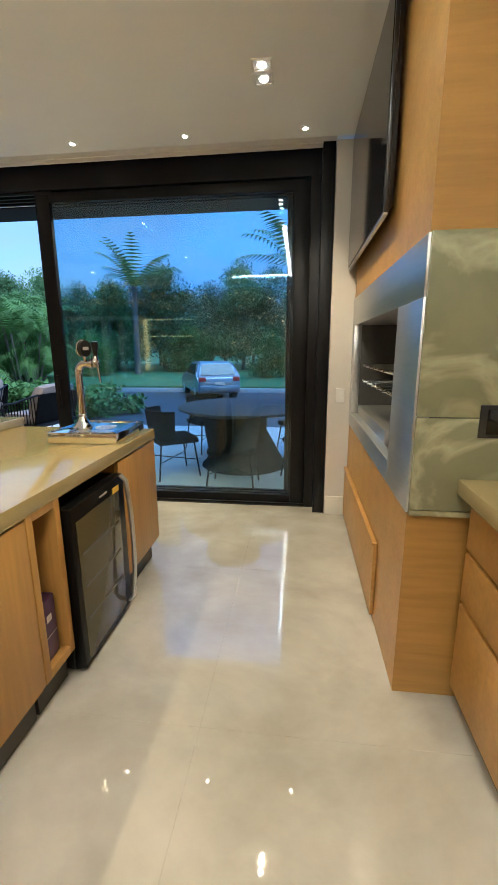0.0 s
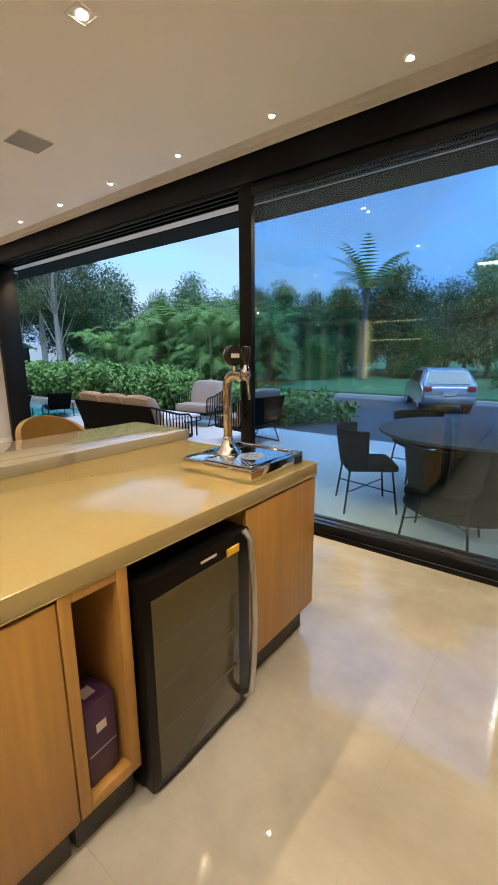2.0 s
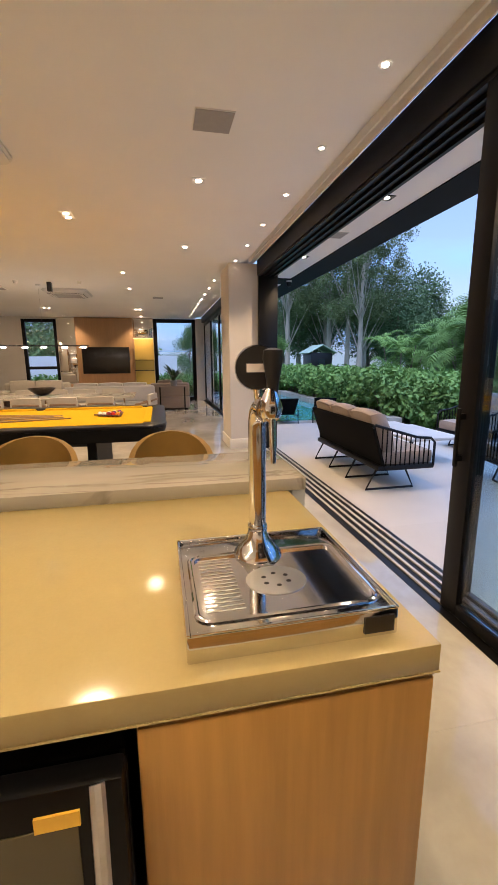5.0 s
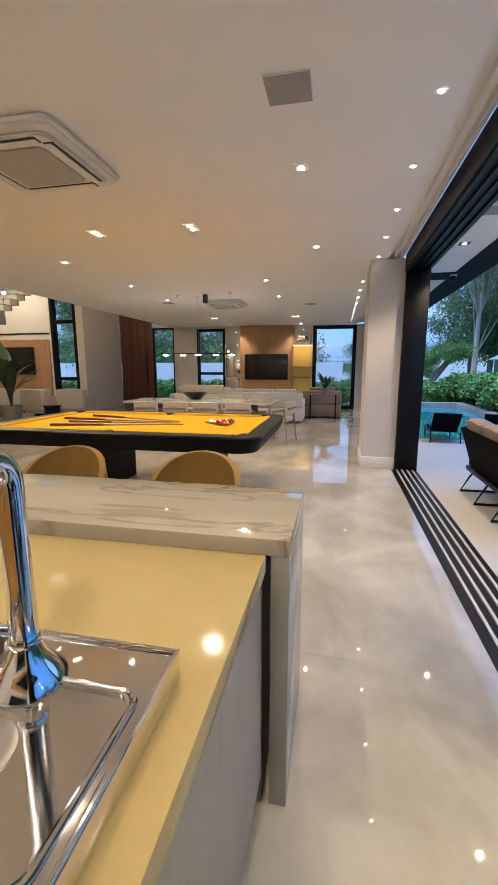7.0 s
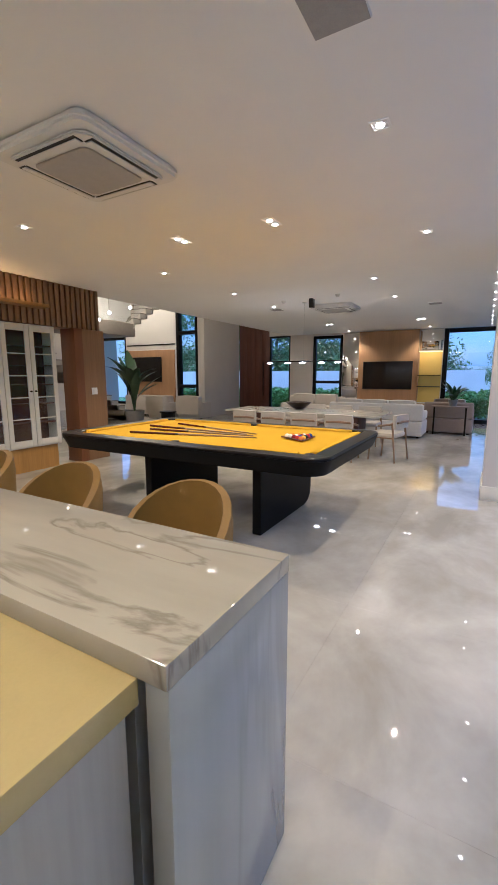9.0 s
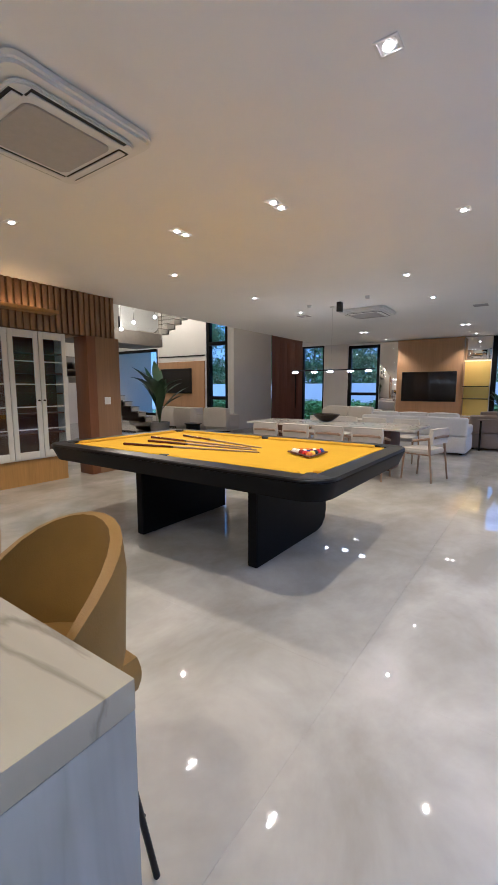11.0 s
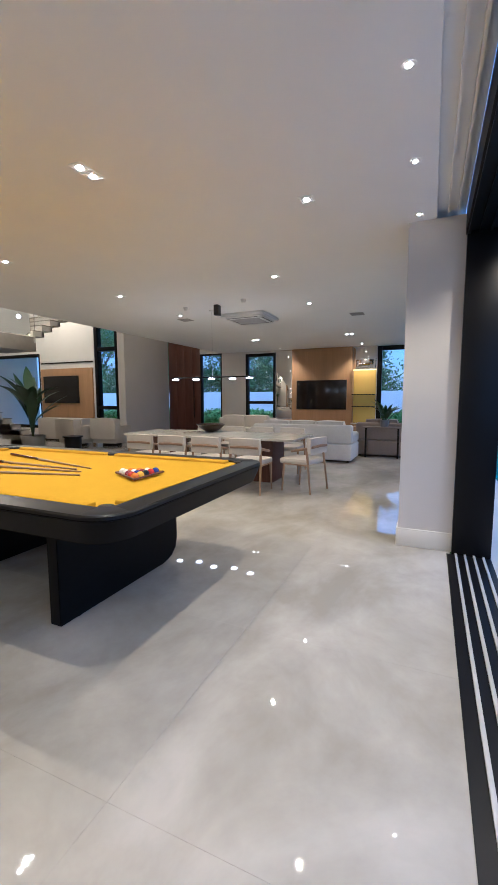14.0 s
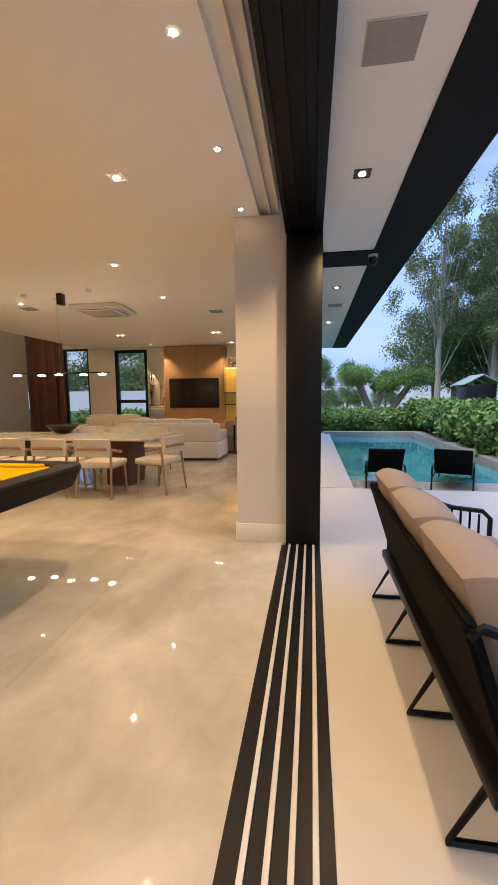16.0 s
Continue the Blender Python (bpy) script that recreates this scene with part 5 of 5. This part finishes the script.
pc = patio_chair(-1.50, 4.62, 34)
for x, y, a in ((-0.72, 4.22, 90), (0.10, 4.75, 152), (0.0, 5.75, 220), (-1.35, 5.85, -48)):
    copy_thing(pc, pose(x, y, 0, 0, 0, a))

# pool with coping, sunbeds
pw = solid("pool_water", B((-18.5, 4.6, -0.22), (-9.55, 7.5, -0.10)), "water", "clear turquoise swimming pool water", "water")
tagged(pw, kind="structure")
for k in range(10):
    cp = solid("pool_coping", B((-18.5 + k * 0.92, 7.5, -0.3), (-18.5 + k * 0.92 + 0.915, 7.85, 0.08), 0.008), "coping", "grey stone pool coping block", "coping")
    tagged(cp, kind="structure")
cp = solid("pool_coping", B((-18.85, 4.4, -0.3), (-18.5, 7.85, 0.08), 0.008), "coping", "grey stone pool edge at the far end", "coping")
tagged(cp, kind="structure")
tagged(solid("pool_shelf", B((-10.6, 4.6, -0.3), (-9.55, 7.5, -0.096)), "coping", "shallow grey stone pool shelf", "pool shelf"), kind="structure")


def lounger(x, y, turn):
    t = thing("sun_lounger", x, y, -0.096, "black mesh sun lounger with a raised back on the pool shelf", "sun lounger", turn, "sun loungers")
    part("bed", B((-1.2, -0.3, 0.24), (0.0, 0.3, 0.27), 0.008), "rope", t)
    bk = B((-0.02, -0.3, 0.0), (0.72, 0.3, 0.03), 0.008)
    b = part("backrest", bk, "rope", t)
    b.matrix_basis = pose(0.0, 0, 0.25, 0, -42, 0)
    for sy in (-0.31, 0.31):
        part("side_rail", R((-1.2, sy, 0.25), (0.35, sy, 0.25), 0.018, seg=8), "black", t)
        part("arm", tube([(-0.25, sy * 1.05, 0.26), (-0.2, sy * 1.05, 0.42), (0.35, sy * 1.05, 0.42), (0.4, sy * 1.05, 0.0)], 0.016, 6), "black", t)
        part("leg", R((-1.1, sy, 0), (-1.1, sy, 0.25), 0.018, seg=8), "black", t)
    return t


lg0 = lounger(-10.25, 5.15, -6)
lg0.scale = (0.88, 0.88, 0.88)
copy_thing(lg0, pose(-10.2, 6.2, -0.096, 0, 0, -20))

# ---- ground: one sheet, road, wall ----
gm = bmesh.new()
bmesh.ops.create_grid(gm, x_segments=60, y_segments=60, size=300)
for v in gm.verts:
    v.co.z = -0.32
structure("ground", gm, "grass", "wide green lawn", "lawn")
structure("lawn_bank", B((-60, 16.0, -0.31), (40, 40, 0.0), 0.02), "grass", "raised strip of lawn beyond the driveway", "lawn")
structure("road_driveway", B((-9.0, 8.0, -0.31), (30, 15.6, -0.2)), "asphalt", "dark paved driveway", "driveway")
structure("pavement_path", B((-26.0, 12.9, -0.31), (-9.02, 14.3, -0.19), 0.01), "patio", "pale paved path beyond the shrubs", "path")
structure("kerb", B((-9.0, 15.6, -0.31), (30, 15.8, -0.05), 0.02), "patio", "pale concrete kerb", "kerb")
structure("wall_boundary", B((-60, -30, -0.3), (-59.6, 44, 2.6)), "white", "long white boundary wall", "wall")
structure("wall_boundary_west", B((-26.3, -30, -0.3), (-26, 3.2, 1.75)), "white", "white garden wall beyond the windows", "wall")


# trees: crowns of many small leaves, with limbs
def crown_mesh(name, clumps, leaves, size, material, seed, flat=1.0):
    """Leaf quads scattered on many small clumps; clumps: (centre, radius)."""
    rng = np.random.RandomState(seed)
    vs, fs = [], []
    for c, r in clumps:
        n = leaves
        d = rng.normal(size=(n, 3))
        d /= np.linalg.norm(d, axis=1)[:, None]
        p = np.array(c) + d * (r * rng.uniform(0.3, 1.12, (n, 1))) * np.array([1, 1, flat])
        a = rng.normal(size=(n, 3))
        a /= np.linalg.norm(a, axis=1)[:, None]
        b = np.cross(a, rng.normal(size=(n, 3)))
        b /= np.linalg.norm(b, axis=1)[:, None]
        s = size * rng.uniform(0.6, 1.3, (n, 1))
        q = np.stack([p - a * s, p + b * s * 0.5, p + a * s, p - b * s * 0.5], 1).reshape(-1, 3)
        o = len(vs) and sum(len(x) for x in vs)
        vs.append(q)
        fs.append(np.arange(n * 4).reshape(n, 4) + o)
    v, f = np.concatenate(vs), np.concatenate(fs)
    me = bpy.data.meshes.new(name)
    me.from_pydata(v.tolist(), [], f.tolist())
    me.materials.append(M[material])
    return me


def tree_model(name, height, spread, seed, material, label, trunk_r=0.2, leaf=0.16, n_clumps=26, low=0.35, leaves=400, clump=(0.22, 0.42), bark="bark"):
    rng = random.Random(seed)
    t = thing(name, 0, 0, -0.3, label, "tree")
    tk = bmesh.new()
    pts = [(0, 0, 0)]
    for i in range(1, 6):
        pts.append((rng.uniform(-0.1, 0.1) * i * 0.4, rng.uniform(-0.1, 0.1) * i * 0.4, height * 0.8 * i / 5))
    for i, (a, b) in enumerate(zip(pts, pts[1:])):
        rod(tk, a, b, trunk_r * (1 - i * 0.17), trunk_r * (1 - (i + 1) * 0.17), 8)
    cl_ = []
    for k in range(n_clumps):
        a, f = rng.uniform(0, math.tau), rng.uniform(low, 1.0)
        rr = spread * math.sin(math.pi * min(0.97, max(0.1, (f - low) / (1 - low) * 0.8 + 0.18))) * rng.uniform(0.3, 1.0)
        c = (rr * math.cos(a), rr * math.sin(a), height * f)
        cl_.append((c, spread * rng.uniform(*clump)))
        if k % 3 == 0:
            j = pts[max(1, min(4, int(f * 4)))]
            rod(tk, j, c, trunk_r * 0.2, trunk_r * 0.05, 6)
    part("trunk", tk, bark, t)
    cr = new("crown", crown_mesh("crown", cl_, leaves, leaf, material, seed))
    cr.parent = t
    return t


def palm_model(seed, height, fronds=18, length=2.6, label="feathery palm tree with arching fronds"):
    rng = random.Random(seed)
    t = thing("palm_tree", 0, 0, -0.3, label, "tree")
    part("trunk", R((0, 0, 0), (0.1, 0, height), 0.17, 0.11, 10), "bark", t)
    vs, fs = [], []
    for k in range(fronds):
        a, tilt = k * 2.4, rng.uniform(0.35, 1.45)
        p = Vector((0.1, 0, height))
        for i in range(16):
            el = tilt - 0.95 * (i / 16) ** 1.7
            d = Vector((math.cos(a) * math.cos(el), math.sin(a) * math.cos(el), math.sin(el)))
            q = p + d * (length / 16)
            side = Vector((-math.sin(a), math.cos(a), 0))
            for sgn in (-1, 1):
                L = 0.55 * math.sin(math.pi * (i + 2) / 19)
                tip = p + side * sgn * L + d * 0.25 - Vector((0, 0, 0.28 * L + 0.05))
                o = len(vs)
                vs += [p, p + d * 0.1, tip]
                fs.append((o, o + 1, o + 2))
            p = q
    me = bpy.data.meshes.new("crown")
    me.from_pydata([tuple(v) for v in vs], [], fs)
    me.materials.append(M["leaf_c"])
    cr = new("crown", me)
    cr.parent = t
    return t


rng = random.Random(5)
oak_a = tree_model("tree", 8.5, 3.6, 1, "leaf_b", "dense dark green broadleaf tree", 0.22, 0.105, 38)
oak_b = tree_model("tree", 7.0, 3.2, 2, "leaf", "rounded mid-green broadleaf tree", 0.2, 0.10, 34, 0.2)
tall = tree_model("tall_tree", 15, 3.6, 3, "leaf_gum", "tall slender gum tree with an airy crown", 0.24, 0.075, 64, 0.34, 300, (0.13, 0.27), "pale_bark")
low_b = tree_model("small_tree", 4.2, 2.2, 4, "leaf_c", "low bright green garden tree with drooping crown", 0.12, 0.085, 30, 0.1)
palm = palm_model(3, 4.6)


def areca_model(seed, label="clump of feathery light green palms with weeping fronds"):
    """Many thin stems of unequal height, each with arching fronds down to the ground."""
    rg = random.Random(seed)
    t = thing("palm_clump", 0, 0, -0.3, label, "tree")
    stems, vs, fs = bmesh.new(), [], []
    for k in range(15):
        a, r, h = rg.uniform(0, math.tau), 1.5 * rg.random() ** 0.5, rg.uniform(0.5, 3.6)
        foot, top = Vector((r * 0.5 * math.cos(a), r * 0.5 * math.sin(a), 0)), Vector((r * math.cos(a), r * math.sin(a), h))
        rod(stems, foot, top, 0.06, 0.04, 6)
        for q in range(11):
            b, tilt, length = q * 2.4 + rg.uniform(-0.4, 0.4), rg.uniform(0.5, 1.45), rg.uniform(1.5, 2.3)
            p = top.copy()
            side = Vector((-math.sin(b), math.cos(b), 0))
            for i in range(15):
                el = tilt - 2.2 * (i / 15) ** 1.4
                d = Vector((math.cos(b) * math.cos(el), math.sin(b) * math.cos(el), math.sin(el)))
                for sgn in (-1, 1):
                    reach = 0.5 * math.sin(math.pi * (i + 2) / 19) * rg.uniform(0.8, 1.1)
                    tip = p + side * sgn * reach + d * 0.22 - Vector((0, 0, 0.4 * reach))
                    o = len(vs)
                    vs += [p, p + d * 0.075, tip]
                    fs.append((o, o + 1, o + 2))
                p = p + d * (length / 15)
    part("trunk", stems, "bark", t)
    me = bpy.data.meshes.new("crown")
    me.from_pydata([tuple(v) for v in vs], [], fs)
    me.materials.append(M["leaf_c"])
    cr = new("crown", me)
    cr.parent = t
    return t


areca = areca_model(11)
firsts = {oak_a: (-30.0, 31), oak_b: (-24.0, 33), tall: (-32, 17), low_b: (-22, 19.5), palm: (4.2, 25), areca: (-17.0, 16.5)}
for ob, (x, y) in firsts.items():
    ob.matrix_basis = pose(x, y, -0.3)


def plant(ob, x, y, s=1.0):
    c = copy_thing(ob, pose(x, y, -0.3, 0, 0, rng.uniform(0, 360)))
    c.scale = (s, s, s * rng.uniform(0.9, 1.1))


for k in range(10):
    plant((oak_b, oak_a)[k % 2], -19 + k * 2.5 + rng.uniform(-0.5, 0.5), 29.5 + rng.uniform(-1, 1), 0.86 if k % 2 == 0 else 0.70)
for k in range(36):
    plant((oak_a, oak_b)[k % 2], -56 + k * 2.25 + rng.uniform(-1, 1), 36 + rng.uniform(-3, 4), rng.uniform(0.8, 1.1) * (1.0 if k < 14 else 0.78))
for x, y, s in ((-20, 21, 0.62), (-26, 25, 0.7), (-17, 25, 0.65), (-33, 22, 1.0), (-36, 26, 1.1), (-12, 26, 0.7), (-38, 22, 1.0), (-40, 14, 1.0), (-42, 18, 1.1)):
    plant(oak_a if s >= 1 else oak_b, x, y, s)
for x, y in ((-34, 12.6), (-34, 16.2), (-40, 15.6), (-29.5, 16.8), (-38, 17.5), (-33, 19)):
    plant(tall, x, y, rng.uniform(0.85, 1.1))
for x, y, s in ((-11.5, 22, 0.6), (-1.5, 21, 0.5), (1.0, 22, 0.55), (-7.0, 26, 0.7), (3, 20, 0.6)):
    plant(low_b, x, y, s)
for x, y, s in ((-9.4, 23.5, 1.12), (-0.2, 18.5, 1.1), (2.2, 19, 1.0), (4.5, 24, 1.1)):
    plant(palm, x, y, s)
for x, y, s in ((-13.5, 15.6, 0.8), (-15.2, 17.8, 0.95), (-12.2, 17.4, 0.85), (-20, 17.5, 0.9), (-18.5, 19.5, 1.0), (-14, 20, 1.0), (-22.5, 16.0, 0.75)):
    plant(areca, x, y, s)
for x, y in ((-29.5, -4), (-29, -0.8), (-30, -2.6), (-30, -7.5), (-31, -11), (-29, -14), (-32, -18), (-30, -22), (-33, 4.5), (-40, 7), (-45, 11)):
    plant(oak_b, x, y, rng.uniform(0.95, 1.2) if y < 2 else 0.55)

# cloud-pruned tree by the pool
cp = thing("cloud_pruned_tree", -26.5, 7.4, -0.3, "old pruned tree with two flat round crowns on bent trunks", "tree")
cp.scale = (0.8, 0.8, 1.0)
for pts, r in ((((0, 0, 0), (-0.2, -0.4, 0.9), (0.1, -0.9, 1.8), (0, -1.2, 2.4)), 0.22), (((0.1, 0.1, 0), (0.1, 0.9, 0.8), (0, 1.5, 1.5), (0, 2.2, 2.3)), 0.2), (((0, -0.2, 0), (0.2, 0.1, 1.2), (0, 0.3, 2.0)), 0.16)):
    part("trunk", tube(pts, r, 8), "bark", cp)
for c, sx in (((0, -1.3, 2.7), 1.25), ((0, 2.2, 2.6), 1.15), ((0, 0.6, 2.2), 0.8)):
    rg = random.Random(int(sx * 100))
    cl2 = [((c[0] + rg.uniform(-0.7, 0.7) * sx, c[1] + rg.uniform(-0.7, 0.7) * sx, c[2] + rg.uniform(-0.15, 0.25)), 0.62 * sx) for k in range(12)]
    cr = new("crown", crown_mesh("crown", cl2, 700, 0.055, "leaf_c", 7, 0.62))
    cr.parent = cp

# leafy planting beside the pool and along the patio
def shrub_model(seed, material, label, size=0.08):
    rg = random.Random(seed)
    t = thing("shrub", 0, 0, 0, label, "shrub", group="garden shrubs")
    cl3 = [((rg.uniform(-0.5, 0.5), rg.uniform(-0.5, 0.5), rg.uniform(0.15, 0.75)), rg.uniform(0.22, 0.38)) for k in range(14)]
    cr = new("foliage", crown_mesh("foliage", cl3, 170, size, material, seed))
    cr.parent = t
    st_ = bmesh.new()
    for k in range(5):
        rod(st_, (rg.uniform(-0.1, 0.1), rg.uniform(-0.1, 0.1), -0.3), cl3[k][0], 0.02, 0.008, 5)
    part("stems", st_, "bark", t)
    return t


sa = shrub_model(1, "leaf_c", "lush bright green leafy shrub in the border")
sb = shrub_model(2, "leaf_c", "mid-green leafy shrub in the border")
sa.matrix_basis, sb.matrix_basis = pose(-9.6, 8.6, 0), pose(-10.6, 9.0, 0)
for k in range(60):
    x = -22 + 12.5 * (k % 20) / 20 + rng.uniform(-0.3, 0.3)
    y = 8.35 + (k // 20) * 0.95 + rng.uniform(-0.25, 0.25)
    c = copy_thing((sa, sb)[k % 2], pose(x, y, rng.uniform(0.0, 0.3), 0, 0, rng.uniform(0, 360)))
for k in range(16):
    c = copy_thing((sb, sa)[k % 2], pose(-20.2 - 0.8 * (k % 2) + rng.uniform(-0.2, 0.2), 2.6 + k * 0.42, -0.1, 0, 0, rng.uniform(0, 360)))
for k in range(9):
    c = copy_thing((sb, sa)[k % 2], pose(-9.4 + 0.55 * k + rng.uniform(-0.2, 0.2), 9.0 + rng.uniform(0, 2.2), -0.35, 0, 0, rng.uniform(0, 360)))

for k in range(22):
    c = copy_thing((sb, sa)[k % 2], pose(-23.6 + rng.uniform(-0.8, 0.8), -14.5 + k * 0.78, -0.3, 0, 0, rng.uniform(0, 360)))
    c.scale = (1.5, 1.5, 1.1)

# garden hut
hut = thing("garden_hut", -29.5, 13.5, -0.3, "small dark wooden play hut with a gabled green roof", "hut")
hut.scale = (0.9, 0.9, 0.9)
part("walls", B((-0.9, -0.9, 0.5), (0.9, 0.9, 2.5), 0.02), "darkwood", hut)
for sx in (-0.8, 0.8):
    for sy in (-0.8, 0.8):
        part("post", B((sx - 0.06, sy - 0.06, 0), (sx + 0.06, sy + 0.06, 0.5)), "darkwood", hut)
for s in (-1, 1):
    rf = B((-1.2, -0.02, -0.03), (1.2, 1.35, 0.03), 0.005)
    rp = part("roof_slope", rf, "roof", hut)
    rp.matrix_basis = pose(0, 0, 3.1, 0, 0, 0 if s > 0 else 180) @ pose(0, 0, 0, -28, 0, 0)
part("window", B((0.9, -0.3, 1.5), (0.93, 0.3, 2.0)), "carglass", hut)

# parked car on the driveway
car = thing("parked_car", -3.25, 14.6, -0.2, "silver hatchback car parked on the driveway", "car", turn=115)
car.scale = (0.82, 0.82, 0.82)
def car_body():
    bm = bmesh.new()
    prof = [(-1.95, 0.35), (-1.98, 0.6), (-1.9, 0.9), (-1.75, 1.0), (-1.45, 1.4), (-1.1, 1.5), (0.1, 1.48), (0.75, 1.02), (1.6, 0.9), (1.95, 0.7), (2.0, 0.4), (1.9, 0.28), (-1.85, 0.28)]
    f = bm.faces.new([bm.verts.new((x, -0.85, z)) for x, z in prof])
    e = bmesh.ops.extrude_face_region(bm, geom=[f])
    for v in e["geom"]:
        if isinstance(v, bmesh.types.BMVert):
            v.co.y = 0.85
    for v in bm.verts:
        if v.co.z > 1.2:
            v.co.y *= 0.8
    bmesh.ops.bevel(bm, geom=bm.edges[:], offset=0.06, segments=3, affect="EDGES")
    return bm
part("body", car_body(), "carpaint", car)
for s in (-1, 1):
    sg = bmesh.new()
    vv = [sg.verts.new(p) for p in ((-1.42, s * 0.86, 1.0), (0.55, s * 0.86, 1.02), (0.05, s * 0.735, 1.40), (-1.2, s * 0.735, 1.40))]
    ff = sg.faces.new(vv)
    e = bmesh.ops.extrude_face_region(sg, geom=[ff])
    for v in e["geom"]:
        if isinstance(v, bmesh.types.BMVert):
            v.co.y -= s * 0.03
    part("side_window", sg, "carglass", car)
rg_ = bmesh.new()
vv = [rg_.verts.new(p) for p in ((-1.80, -0.68, 1.0), (-1.80, 0.68, 1.0), (-1.50, 0.6, 1.40), (-1.50, -0.6, 1.40))]
ff = rg_.faces.new(vv)
e = bmesh.ops.extrude_face_region(rg_, geom=[ff])
for v in e["geom"]:
    if isinstance(v, bmesh.types.BMVert):
        v.co.x += 0.05
part("rear_window", rg_, "carglass", car)
for s in (-0.68, 0.68):
    part("tail_lamp", B((-2.0, s - 0.13, 0.75), (-1.88, s + 0.13, 0.92), 0.02), "red", car, "red tail lamp")
    for x in (-1.25, 1.3):
        sy = 0.74 if s > 0 else -0.74
        w_ = part("wheel", R((x, sy - 0.11, 0.32), (x, sy + 0.11, 0.32), 0.32, seg=24), "tyre", car)
        part("rim", R((x, sy - 0.12, 0.32), (x, sy + 0.12, 0.32), 0.2, seg=16), "steel", w_)
part("bumper", B((-2.04, -0.8, 0.35), (-1.9, 0.8, 0.6), 0.05), "carpaint", car)
part("number_plate", B((-2.05, -0.2, 0.62), (-1.98, 0.2, 0.72)), "label", car)

# ---- floors and their tiles ----
def tiles(parent, x0, x1, y0, y1, size, z, thick, material, gap=0.0005, name="tile"):
    bm = B((gap / 2, gap / 2, -thick), (size - gap / 2, size - gap / 2, 0), 0.0004, 1)
    me = finish(bm, name, M[material], False)
    nx, ny = int(math.ceil((x1 - x0) / size - 1e-6)), int(math.ceil((y1 - y0) / size - 1e-6))
    for i in range(nx):
        for j in range(ny):
            o = new(name, me)
            o.parent = parent
            o.location = (x0 + i * size, y1 - (j + 1) * size, z)


fl = structure("floor", B((-16.2, -13.0, -0.06), (1.4, 3.73, -0.003)), "grout", "polished pale porcelain floor in large tiles", "floor")
tiles(fl, -16.0, 1.4, -3.47, 3.73, 1.2, 0.0, 0.012, "tile")
tiles(fl, -16.0, -5.2, -12.8, -3.471, 1.2, 0.0, 0.012, "tile")
pf_ = structure("pavement_patio", B((-9.55, 4.05, -0.3), (6.0, 7.65, -0.004)), "grout", "pale stone patio paving", "patio")
tiles(pf_, -9.52, 6.0, 4.05, 7.65, 1.2, 0.0, 0.012, "patio", name="paving_slab")
structure("pavement_walkway", B((-18.85, 4.05, -0.3), (-9.55, 4.6, 0.0), 0.003), "patio", "pale stone walkway between the house and the pool", "patio")
